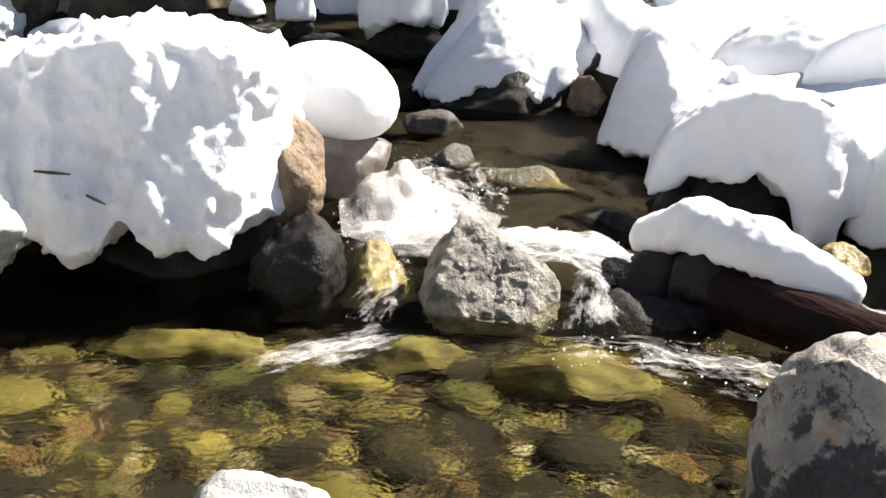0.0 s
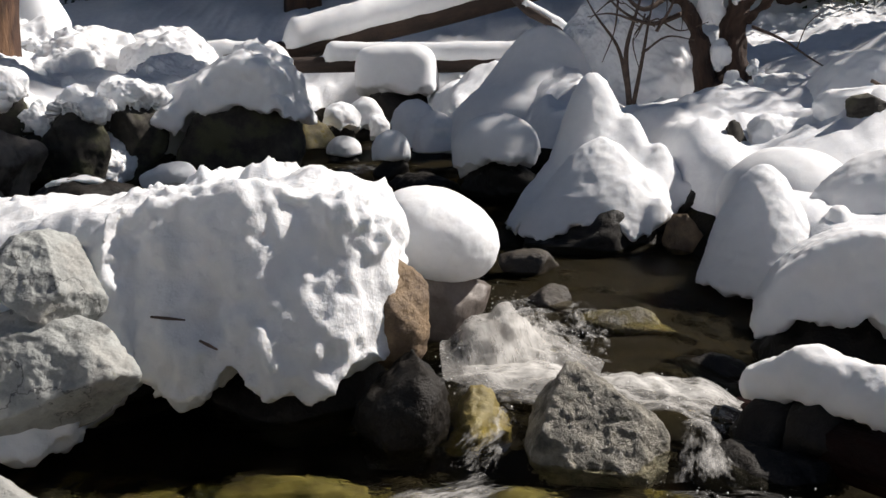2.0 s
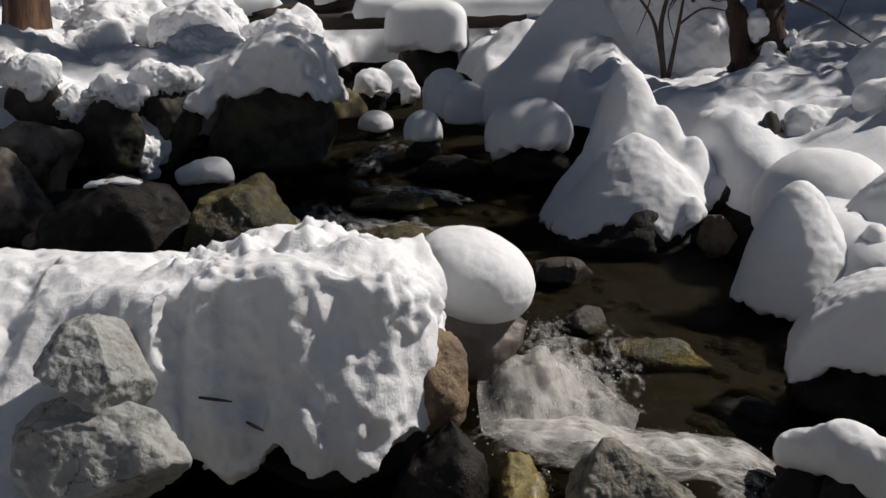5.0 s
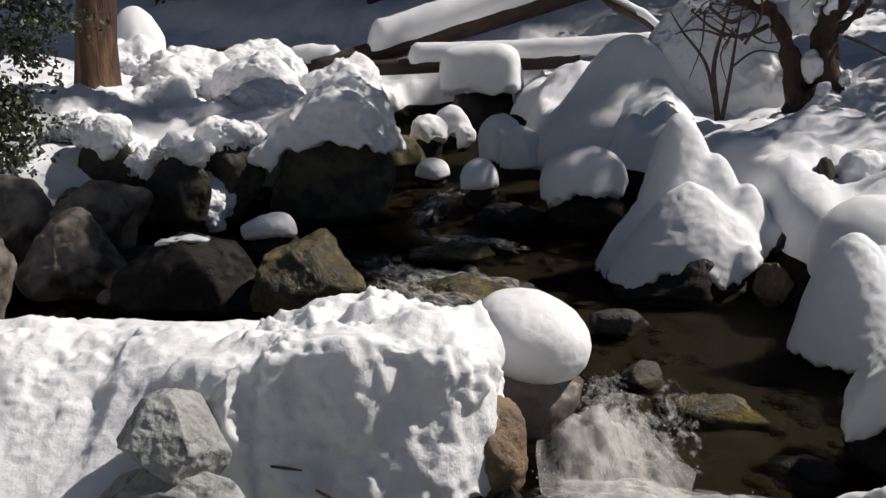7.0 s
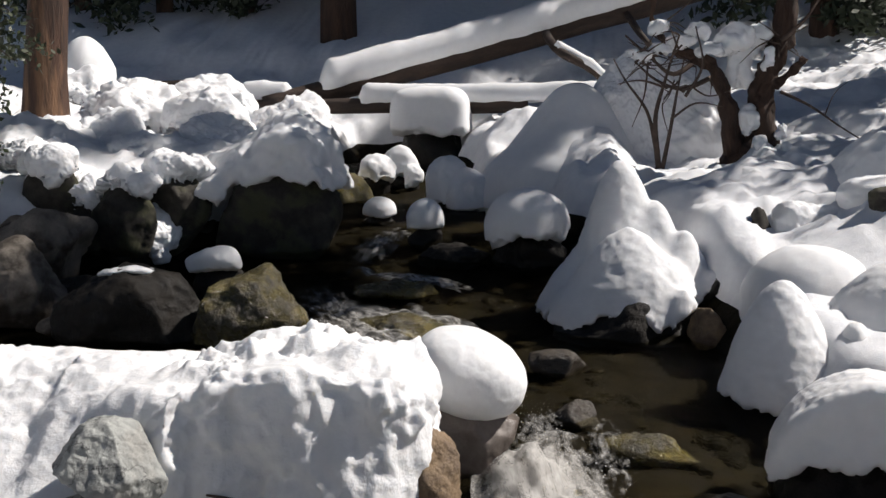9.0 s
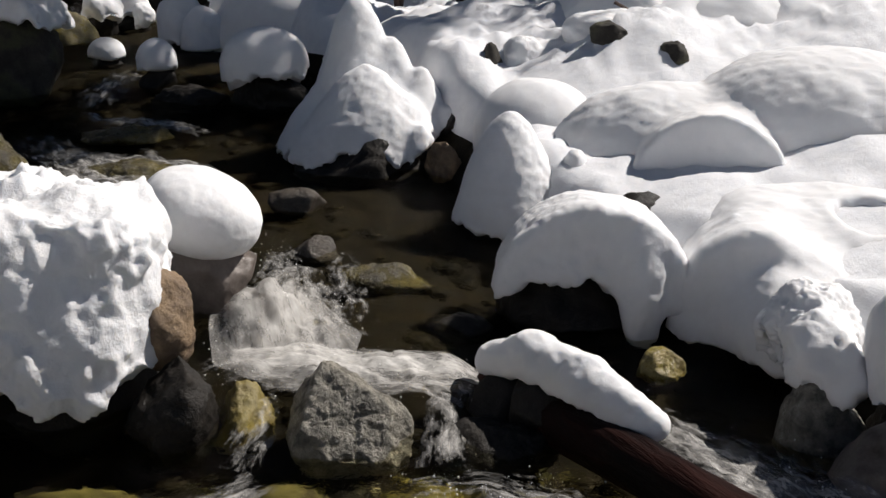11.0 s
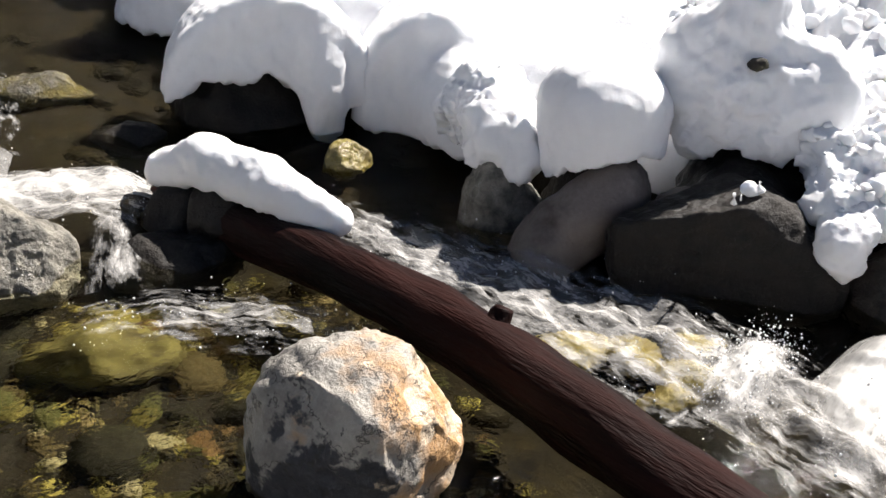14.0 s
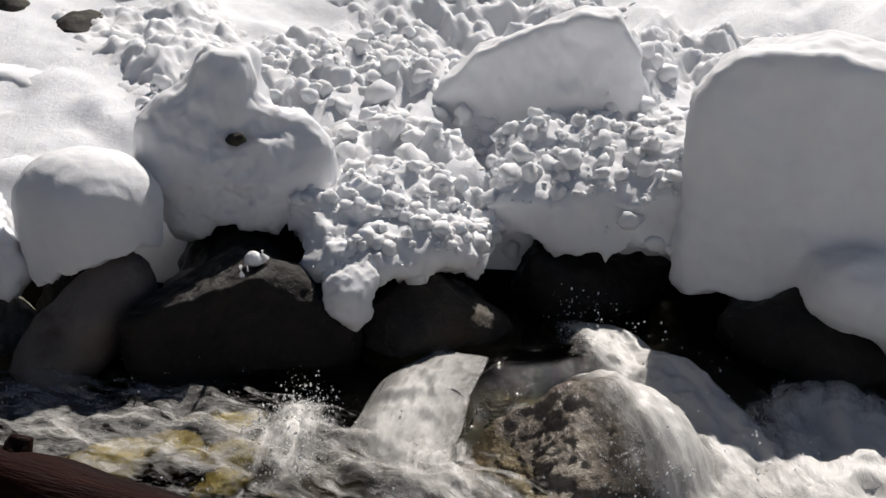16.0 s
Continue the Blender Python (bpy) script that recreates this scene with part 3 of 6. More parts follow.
def ground_at(x, y):
    d = outside(x, y)
    out = np.maximum(d, 0)
    z = level_at(x, np.minimum(y, 20)) - np.where(y < 4.4, 0.30, 0.28) * (1 - smooth(-0.35, 0.15, d))
    rise = 0.62 * (1 - 0.6 * smooth(1.0, 2.2, x) * smooth(10.0, 8.5, y)) * np.where(y < 1.2, 0.8, 1.0)
    z = z + rise * (1 - np.exp(-out / 0.55)) + 0.085 * np.minimum(out, 14)
    z = z + 0.36 * np.clip(y - 19.5, 0, 160) * smooth(19, 24, y)
    # steep ridge added out of view on the right, to keep sun off the hillside
    edge = 21.8 + 0.33 * (x + 3)
    z = z + np.clip(x - 13, 0, 55) * 2.5 * smooth(edge - 1.5, edge + 2.5, y)
    z = z - 0.40 * smooth(11.2, 12.6, y) * smooth(16.0, 14.2, y) * smooth(0.3, 1.0, x) * smooth(8.0, 5.5, x)
    p = np.stack([x, y, 0 * x], -1)
    return z + 0.05 * fbm(p, 0.7, 3, 21) + 0.5 * smooth(24, 60, y) * fbm(p, 9.0, 3, 31)


def snow_at(x, y):
    d = outside(x, y)
    p = np.stack([x, y, 0 * x], -1)
    z = ground_at(x, y) - 0.3 + 0.62 * smooth(0.0, 0.5, d)
    calm = 1 - 0.65 * smooth(1.5, 2.5, x) * smooth(4.6, 5.4, y) * smooth(10.0, 9.0, y)
    z = z + smooth(0.1, 0.7, d) * calm * (0.16 * fbm(p, 1.1, 3, 41) + 0.045 * fbm(p, 0.22, 3, 47, billow=True))
    broken = smooth(3.4, 4.2, x) * smooth(8.5, 11, x + 2 * y) * smooth(6.2, 5.0, y) * smooth(0.15, 0.5, d)
    hit = broken > 0.01
    if hit.any():
        lump = np.zeros_like(z)
        lump[hit] = 0.16 * (clods(p[hit], 0.3, 51) - 0.4) + 0.09 * (clods(p[hit], 0.14, 53) - 0.4) + 0.06 * fbm(p[hit], 0.5, 2, 55)
        z = z + broken * lump
    return z


def spread(low, high, step, far):
    """Even steps between low and high, and ever wider ones out to far on both sides."""
    core = list(np.arange(low, high, step))
    out, gap = [], step
    while core[-1] + sum(out) < far[1]:
        gap *= 1.22
        out.append(gap)
    right = list(core[-1] + np.cumsum(out))
    out, gap = [], step
    while core[0] - sum(out) > far[0]:
        gap *= 1.22
        out.append(gap)
    return np.array(list((core[0] - np.cumsum(out))[::-1]) + core + right)


def sheet(xs, ys, height, keep=None):
    gx, gy = np.meshgrid(xs, ys)
    gz = height(gx, gy)
    verts = np.stack([gx, gy, gz], -1).reshape(-1, 3)
    n = len(xs)
    i, j = np.meshgrid(np.arange(n - 1), np.arange(len(ys) - 1))
    a = (j * n + i).ravel()
    faces = np.stack([a, a + 1, a + n + 1, a + n], 1)
    if keep is not None:
        faces = faces[keep(verts[faces].mean(1))]
        used = np.unique(faces)
        table = np.zeros(len(verts), int)
        table[used] = np.arange(len(used))
        verts, faces = verts[used], table[faces]
    return verts, faces


XS, YS = spread(-10, 8, 0.075, (-300, 300)), spread(-2, 22, 0.085, (-120, 420))
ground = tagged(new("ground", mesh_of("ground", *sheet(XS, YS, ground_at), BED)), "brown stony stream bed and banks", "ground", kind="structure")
cover = tagged(new("snow_ground", mesh_of("snow_ground", *sheet(XS, YS, snow_at), SNOW_OLD)),
               "deep uneven snow over both banks and the slope behind", "snow", kind="structure")


def ripples(x, y):
    p = np.stack([x, y, 0 * x], -1)
    rush = smooth(4.2, 5.0, y) + smooth(1.6, 2.2, x) * smooth(4.6, 3.8, y)
    return level_at(x, y) + 0.008 * fbm(p, 0.3, 2, 61) + 0.022 * np.clip(rush, 0, 1) * fbm(p, 0.28, 3, 67)


water = tagged(new("water", mesh_of("water", *sheet(np.arange(-8, 6.6, 0.06), np.arange(-4, 20.4, 0.06), ripples,
               lambda c: outside(c[:, 0], c[:, 1]) < 0.35), WATER)), "clear shallow stream running over stones", "water", kind="structure")
water.visible_shadow = False


def foam(points, label, lift=0.025, rough=0.05, cover_at=0.42, name="white_water", over=None, mat=None):
    """Torn white water along a way of (x, y, half width), lying on the stream."""
    _SEED[0] += 3
    seed = _SEED[0]
    pts = np.array(points, float)
    length = np.r_[0, np.cumsum(np.hypot(*np.diff(pts[:, :2], axis=0).T))]
    n, m = max(12, int(length[-1] / 0.02)), 36
    s = np.linspace(0, length[-1], n)
    x, y, w = (np.interp(s, length, pts[:, k]) for k in range(3))
    dx, dy = np.gradient(x), np.gradient(y)
    size = np.hypot(dx, dy) + 1e-9
    u = np.linspace(-1, 1, m)
    gx, gy = x[:, None] - (dy / size)[:, None] * w[:, None] * u, y[:, None] + (dx / size)[:, None] * w[:, None] * u
    p = np.stack([gx, gy, 0 * gx], -1)
    fade = (1 - u**2)[None] * np.sin(np.pi * np.clip((np.arange(n) + 0.5) / n, 0, 1))[:, None] ** 0.5
    base = ripples(gx, gy)
    if over:
        c, r = over
        away = np.hypot((gx - c[0]) / r[0], (gy - c[1]) / r[1])
        base = np.maximum(base, c[2] + r[2] * np.maximum(1 - away ** 1.4, 0) ** 0.6)
    run = np.stack([s[:, None] * 0.45 + 0 * gx, w[:, None] * u, 0 * gx + seed], -1)
    gz = base + lift * fade + rough * fade * (0.7 * fbm(run, 0.12, 3, seed) + 0.2 * fbm(p, 0.06, 2, seed + 1)) + 0.004
    verts = np.stack([gx, gy, gz], -1).reshape(-1, 3)
    i, j = np.meshgrid(np.arange(m - 1), np.arange(n - 1))
    a = (j * m + i).ravel()
    ob = placed(name, verts, np.stack([a, a + 1, a + m + 1, a + m], 1), mat or FOAM, label, "white water", "", "stuff")
    attr = ob.data.attributes.new("cover", "FLOAT", "POINT")
    attr.data.foreach_set("value", (cover_at * 2 * fade).astype(np.float32).ravel())
    flow = ob.data.attributes.new("flow", "FLOAT_VECTOR", "POINT")
    along = np.stack([s[:, None] * 5.5 + 0 * gx, w[:, None] * u * 15, 0 * gx + seed], -1)
    flow.data.foreach_set("vector", along.astype(np.float32).ravel())
    return ob


def spray(points, count, high, label="bright drops of spray, some standing for glints"):
    """Drops thrown up along a way of (x, y, half width)."""
    _SEED[0] += 3
    rng = random.Random(_SEED[0])
    base, tris = ball(1)
    verts, faces = [], []
    for _ in range(count):
        n = rng.randrange(len(points) - 1)
        u = rng.random()
        x, y, w = (a + (b - a) * u for a, b in zip(points[n], points[n + 1]))
        x, y = x + rng.uniform(-w, w), y + rng.uniform(-w, w)
        z = float(level_at(np.array(x), np.array(y))) + rng.random() ** 2 * high
        r = 0.0012 + 0.0045 * rng.random() ** 3
        faces.append(tris + 12 * (len(verts)))
        verts.append(base * r * np.array([1, 1, rng.uniform(1, 1.6)]) + (x, y, z))
    return placed("spray", np.concatenate(verts), np.concatenate(faces), DROP, label, "spray", "", "stuff")


CASCADE = "foaming white water tumbling over stones"
FALL = [(-0.25, 7.1, 0.10), (-0.15, 6.4, 0.26), (-0.10, 5.8, 0.42), (-0.06, 5.3, 0.46), (0.05, 4.85, 0.30)]
APRON = [(-0.55, 5.15, 0.16), (-0.1, 5.0, 0.30), (0.5, 4.88, 0.30), (0.85, 4.92, 0.26), (1.15, 4.85, 0.12)]
foam(FALL, CASCADE, 0.03, 0.03, 0.36)
foam(APRON, CASCADE, 0.09, 0.07, 0.55)
foam([(0.22, 6.9, 0.10), (0.25, 6.4, 0.14), (0.3, 5.6, 0.16)], CASCADE, 0.03, 0.04, 0.20)
foam([(0.75, 4.7, 0.10), (0.72, 4.4, 0.12), (0.68, 4.1, 0.14)], CASCADE, 0.04, 0.04, 0.32)
foam([(-0.25, 4.75, 0.10), (-0.2, 4.45, 0.14), (-0.3, 4.15, 0.12)], "water sliding over a yellow stone", 0.02, 0.02, 0.24)
foam([(-0.65, 3.62, 0.10), (-0.4, 3.82, 0.18), (-0.15, 4.05, 0.16)], "small patch of foam below a fall", 0.02, 0.03, 0.36)
BESIDE = [(0.5, 3.85, 0.16), (0.85, 3.86, 0.26), (1.2, 3.66, 0.28), (1.66, 3.4, 0.12)]
foam(BESIDE, "churned foam beside a log", 0.03, 0.06, 0.24)
RACE = [(1.55, 5.0, 0.16), (1.88, 4.4, 0.26), (2.25, 3.8, 0.40), (2.55, 3.1, 0.50), (2.8, 2.5, 0.48), (2.95, 1.7, 0.38), (3.0, 0.9, 0.3)]
foam(RACE, CASCADE, 0.05, 0.07, 0.31)
foam([(1.5, 4.9, 0.12), (1.8, 4.3, 0.2), (2.1, 3.75, 0.26), (2.35, 3.2, 0.26), (2.5, 2.7, 0.2)], CASCADE, 0.06, 0.07, 0.30)
# white foam and dense drops here also draw the sun's glint on falling water
GLINT = [(3.15, 2.72, 0.12), (2.92, 2.56, 0.16), (2.66, 2.4, 0.14)]
foam(GLINT, CASCADE, 0.06, 0.07, 0.62)
EDDY = [(4.55, 2.25, 0.12), (4.42, 1.95, 0.22), (4.15, 1.45, 0.25), (3.85, 1.05, 0.25), (3.6, 0.7, 0.3)]
foam(EDDY, CASCADE, 0.10, 0.08, 1.0)
foam([(3.3, 2.1, 0.12), (3.05, 1.95, 0.2), (2.9, 1.6, 0.2)], CASCADE, 0.06, 0.07, 0.50)
RUN = [(4.75, 0.95, 0.25), (4.35, 0.85, 0.42), (3.95, 0.6, 0.5), (3.5, 0.2, 0.45)]
foam(RUN, CASCADE, 0.09, 0.09, 0.90)
foam([(3.92, 2.42, 0.12), (3.5, 2.36, 0.22), (3.2, 2.22, 0.22), (2.98, 2.1, 0.10)], "smooth pale sheet of water sliding between rocks", 0.05, 0.06, 0.70, mat=VEIL)
foam([(-2.9, 10.4, 0.2), (-2.4, 9.6, 0.4), (-1.9, 8.9, 0.45), (-1.2, 8.3, 0.35)], CASCADE, 0.03, 0.05, 0.33)
foam([(-1.7, 9.9, 0.08), (-1.4, 9.4, 0.12), (-0.9, 9.1, 0.10)], CASCADE, 0.03, 0.04, 0.30)
foam([(-2.2, 12.6, 0.15), (-2.4, 11.8, 0.3), (-2.5, 11.2, 0.25)], CASCADE, 0.03, 0.05, 0.32)
spray(FALL, 160, 0.1)
spray(APRON, 200, 0.1)
spray(BESIDE, 140, 0.07)
spray(RACE, 450, 0.12)
spray(GLINT, 900, 0.12)
spray(EDDY, 600, 0.2)

for c, r in (((2.40, 3.06, -0.165), (0.20, 0.15, 0.14)), ((2.62, 2.94, -0.155), (0.16, 0.14, 0.14)), ((2.74, 2.72, -0.175), (0.17, 0.13, 0.13)), ((2.92, 2.95, -0.185), (0.15, 0.15, 0.13)), ((2.56, 2.60, -0.195), (0.15, 0.13, 0.12))):
    stone(c, r, MOSSY, "yellow algae-covered stone under the race", cuts=6, level=4, name="stone", category="stone", group="yellow stones in the race")

# ---- the big snow-laden boulder in midstream ----
block = capped((-1.3, 4.9, -0.25), "boulders in midstream under a long thick bank of packed snow", "")
# near-black colour darkens the shaded cavity under the block
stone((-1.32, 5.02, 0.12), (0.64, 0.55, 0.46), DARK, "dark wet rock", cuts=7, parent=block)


def block_shape(p):
    """A long flat-topped bank that ends in a steep block, lobed along its foot, and slopes down between the grey rocks."""
    x, y, z = p[:, 0], p[:, 1], p[:, 2]
    flat = np.stack([x, y, 0 * x], 1)
    ridge = 1.11 + 0.10 * smooth(-2.1, -1.65, x) - 0.05 * smooth(-1.1, -0.7, x) + 0.05 * grain(flat / 0.5, 3) + 0.05 * smooth(4.4, 5.0, y) * smooth(-2.2, -1.6, x)
    lean = np.interp(x, [-2.75, -2.35, -1.9], [1.35, 0.85, 0.10])
    front = np.interp(x, [-4.9, -3.2, -2.6, -2.1, -1.92, -1.8, -1.2, -0.85, -0.6], [3.6, 3.55, 3.62, 3.95, 4.12, 4.24, 4.22, 4.30, 4.45])
    f = most((front + lean * (z - 0.2) - y) / np.sqrt(1 + lean**2), 0.95 * (z - ridge), 0.10)
    f = most(f, x + 0.675 + 0.10 * np.maximum(y - 4.9, 0), 0.24)
    f = most(f, y - 5.42, 0.2)
    f = most(f, -4.9 - x, 0.2)
    hem = np.interp(x, [-4.9, -2.1, -1.84, -1.76, -1.60, -1.47, -1.37, -1.25, -1.0, -0.9, -0.76, -0.6], [0.0, 0.06, 0.36, 0.34, 0.25, 0.28, 0.40, 0.28, 0.25, 0.30, 0.40, 0.42])
    hem = hem + 0.3 * np.clip(y - 4.55, 0, 1) + 0.05 * grain(flat / 0.11, 5) + 0.02 * grain(flat / 0.04, 6)
    f = most(f, hem - z, 0.05)
    return joined(f, oval(p, (-1.59, 4.35, 0.41), (0.15, 0.13, 0.22)), 0.05)


snow_body(block_shape, (-5.0, 3.2, -0.1), (-0.45, 5.6, 1.55), 0.02, "snow_block", "crumbly packed snow with a steep lobed face", swell=0.045, clump=0.045, flute=0.6, top_clump=0.018, grit=0.022, parent=block, mat=PACKED, calm=lambda v: 0.45 + 0.55 * smooth(-2.3, -1.8, v[:, 0]))
for a, b in (((-1.70, 4.235, 0.645), (-1.54, 4.22, 0.635)), ((-1.47, 4.20, 0.55), (-1.39, 4.20, 0.51))):
    placed("twig", *tube([a, [(p + q) / 2 for p, q in zip(a, b)], b], [0.006, 0.008, 0.004], 6, 0.2, rings=3), TWIG,
           "thin dark twig stuck in the snow block", "twig", "twigs in the snow block")
stone((-2.8, 5.0, 0.1), (0.95, 0.55, 0.46), DARK, "dark wet rock", cuts=7, parent=block)
stone((-2.17, 4.12, 0.82), (0.32, 0.27, 0.29), GRANITE, "angular grey granite rock set in snow", cuts=7, tight=(0.5, 0.85), rough=0.025, group="grey granite rocks", seed=77, sharp=0.02, level=6, crags=(0.02, 0.25),
      faces_at=((0.1, -0.85, 0.5, 0.5), (0.8, -0.3, 0.5, 0.6), (-0.5, -0.3, -0.8, 0.5)))
stone((-2.05, 4.02, 0.48), (0.50, 0.26, 0.33), GRANITE, "large angular grey granite rock set in snow", lean=24, cuts=7, tight=(0.55, 0.85), rough=0.025,
      group="grey granite rocks", seed=43, sharp=0.02, level=6, crags=(0.025, 0.3), faces_at=((0.1, -0.9, 0.35, 0.5), (0.5, -0.3, 0.8, 0.55), (0.6, -0.4, -0.7, 0.6), (-0.2, -0.6, 0.8, 0.6)))
stone((-2.1, 3.5, 0.0), (0.26, 0.24, 0.2), GRANITE, "pale grey rock at the pool's edge", cuts=9, rough=0.03, group="grey granite rocks")
stone((-0.62, 4.54, 0.15), (0.27, 0.26, 0.36), DARK, "black wet boulder at the edge of the pool", cuts=8)
stone((-0.68, 4.76, 0.60), (0.17, 0.22, 0.28), TAN, "tan cracked rock beside the snow block", cuts=4, rough=0.04, tight=(0.8, 0.97), seed=31)

# ---- boulders round the pool ----
pillow = capped((-0.55, 6.0, 0.0), "brown boulder with a smooth round pillow of snow")
stone((-0.62, 6.02, 0.34), (0.38, 0.32, 0.44), TONGUE_ROCK, "brown wet rock", cuts=4, parent=pillow, rough=0.03, faces_at=((0.78, -0.1, -0.62, 0.45), (0.2, -0.95, -0.1, 0.75)))
drift([((-0.63, 5.98, 0.865), (0.385, 0.36, 0.27), 0, 2.15, -19)], 0.54, "smooth white snow", ragged=0.03, lumps=0.012, level=6, parent=pillow, drape=1.0, hem_slope=(0.10, 0.0))
stone((-0.26, 5.70, 0.08), (0.28, 0.33, 0.33), BROWN, "brown boulder under a sheet of falling water", cuts=4, rough=0.03, tight=(0.75, 0.95), faces_at=((-0.75, -0.4, 0.5, 0.72), (0.6, -0.6, 0.5, 0.7)))
foam([(-0.34, 6.2, 0.2), (-0.26, 5.9, 0.34), (-0.18, 5.6, 0.40), (-0.08, 5.25, 0.44), (0.0, 5.0, 0.3)], "sheet of white water falling over a rounded boulder", 0.03, 0.08, 0.26, over=((-0.27, 5.68, 0.10), (0.37, 0.46, 0.32)), mat=VEIL)
stone((0.25, 4.42, 0.09), (0.32, 0.30, 0.38), ROUGH, "rough pitted grey boulder in the stream", cuts=4, rough=0.04, crags=(0.022, 0.12), level=6, seed=517, tight=(0.85, 0.98), power=2.6,
      faces_at=((0.60, -0.1, 0.78, 0.70), (-0.1, -0.86, 0.48, 0.66), (-0.85, -0.1, 0.5, 0.82), (0.65, -0.7, 0.2, 0.76), (0, -0.85, -0.5, 0.80)))
stone((-0.30, 4.66, 0.04), (0.17, 0.22, 0.24), MOSSY, "yellow algae-covered rock under running water", cuts=6)
stone((1.02, 4.45, -0.08), (0.36, 0.3, 0.24), DARK, "black wet rock at the foot of the log", cuts=6)
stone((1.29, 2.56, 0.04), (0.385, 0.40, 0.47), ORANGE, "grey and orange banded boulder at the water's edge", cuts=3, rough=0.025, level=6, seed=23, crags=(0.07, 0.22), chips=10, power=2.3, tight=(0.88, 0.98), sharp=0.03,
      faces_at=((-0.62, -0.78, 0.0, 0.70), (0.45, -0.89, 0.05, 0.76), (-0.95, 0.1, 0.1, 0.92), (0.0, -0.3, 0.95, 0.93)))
stone((-0.34, 2.38, -0.06), (0.28, 0.17, 0.24), GRANITE, "pale rock at the near edge of the pool", cuts=6)
stone((-0.12, 8.2, 0.40), (0.28, 0.26, 0.22), BROWN, "small dark and tan rock in the stream", cuts=7, level=4)
stone((-1.95, 10.4, 0.70), (0.53, 0.3, 0.15), SLAB, "flat olive rock with water breaking over it", cuts=9)
stone((-1.62, 9.2, 0.50), (0.58, 0.32, 0.15), SLAB, "flat olive rock with water breaking over it", cuts=9)
stone((-1.45, 11.5, 0.88), (0.45, 0.3, 0.26), DARK, "black wet rock in the rapids", cuts=9)
foam([(-2.6, 11.0, 0.12), (-2.2, 10.75, 0.16), (-1.5, 10.6, 0.14), (-1.1, 10.3, 0.12)], CASCADE, 0.04, 0.05, 0.40)
foam([(-2.5, 9.9, 0.16), (-1.9, 9.55, 0.2), (-1.2, 9.4, 0.18), (-0.8, 9.0, 0.1)], CASCADE, 0.04, 0.05, 0.38)
stone((0.05, 7.0, 0.27), (0.20, 0.17, 0.18), BROWN, "small brown rock with water breaking round it", cuts=8, level=4)
stone((0.95, 5.75, 0.06), (0.26, 0.2, 0.16), DARK, "black wet rock just breaking the water", cuts=8, level=4)
stone((0.52, 6.5, 0.18), (0.36, 0.24, 0.20), SLAB, "yellow-brown rock just breaking the water", cuts=6, level=4)
stone((0.55, 3.78, -0.22), (0.36, 0.26, 0.17), COBBLE, "large olive stone under clear water", cuts=6, name="stone", category="stone", level=4)
stone((-0.05, 3.98, -0.22), (0.26, 0.18, 0.16), COBBLE, "olive stone under clear water", cuts=6, name="stone", category="stone", level=4)
stone((-1.0, 4.1, -0.2), (0.36, 0.26, 0.17), COBBLE, "olive stone under clear water", cuts=6, name="stone", category="stone", level=4)


def log_thing(points, radii, mat, label, name="fallen_log", knots=0.14, group=""):
    return placed(name, *tube(points, radii, 20, knots, 3.0, rings=14), mat, label, "log", group)


creek_log = log_thing([(0.98, 5.05, 0.02), (1.34, 4.35, 0.08), (1.66, 3.66, 0.10), (1.93, 2.92, 0.10), (2.18, 2.02, 0.06), (2.40, 1.1, 0.02)],
                      [0.12, 0.13, 0.135, 0.14, 0.14, 0.14], DEADWOOD, "dark wet log lying across the stream")
placed("knot", *tube([(1.98, 2.95, 0.17), (2.02, 2.96, 0.25)], [0.06, 0.035], 9, 0.3), DEADWOOD, "broken branch stub", parent=creek_log)
stone((1.08, 4.72, 0.02), (0.24, 0.22, 0.2), DARK, "black wet rock under the end of the snow ridge", cuts=6, level=4)


def ridge_shape(p):
    """A long arched roll of snow along the log, highest near its far end."""
    f = hem = None
    for a, b, r0, r1 in (((1.04, 4.82, 0.26), (1.23, 4.62, 0.345), 0.10, 0.13), ((1.23, 4.62, 0.345), (1.44, 4.34, 0.30), 0.13, 0.13), ((1.44, 4.34, 0.30), (1.67, 3.99, 0.23), 0.135, 0.08)):
        a, b = np.array(a), np.array(b)
        u = np.clip((p - a) @ (b - a) / ((b - a) @ (b - a)), 0, 1)
        g = np.linalg.norm((p - a - u[:, None] * (b - a)) * (1, 1, 0.9), axis=1) - (r0 + (r1 - r0) * u)
        foot = a[2] + (b[2] - a[2]) * u - 0.085
        hem = foot if hem is None else np.where(g < f, foot, hem)
        f = g if f is None else joined(f, g, 0.05)
    flat = np.stack([p[:, 0], p[:, 1], 0 * p[:, 0]], 1)
    hem = hem + 0.025 * grain(flat / 0.09, 3) + 0.02 * grain(flat / 0.03, 4)
    return most(f, hem - p[:, 2], 0.03)


stone((1.26, 4.56, 0.10), (0.20, 0.24, 0.24), DARK, "black wet rock under the crest of the snow ridge", cuts=6, level=4)
snow_body(ridge_shape, (0.8, 3.75, 0.05), (1.9, 5.1, 0.66), 0.016, "snow_ridge", "long arched ridge of snow on the log", swell=0.012, clump=0.008)

# ---- the right-hand bank, boulders with deep caps ----
b = capped((1.9, 6.05, -0.2), "dark boulder under a deep snow cap with a hanging finger")
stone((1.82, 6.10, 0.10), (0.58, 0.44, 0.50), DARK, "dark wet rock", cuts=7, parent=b)


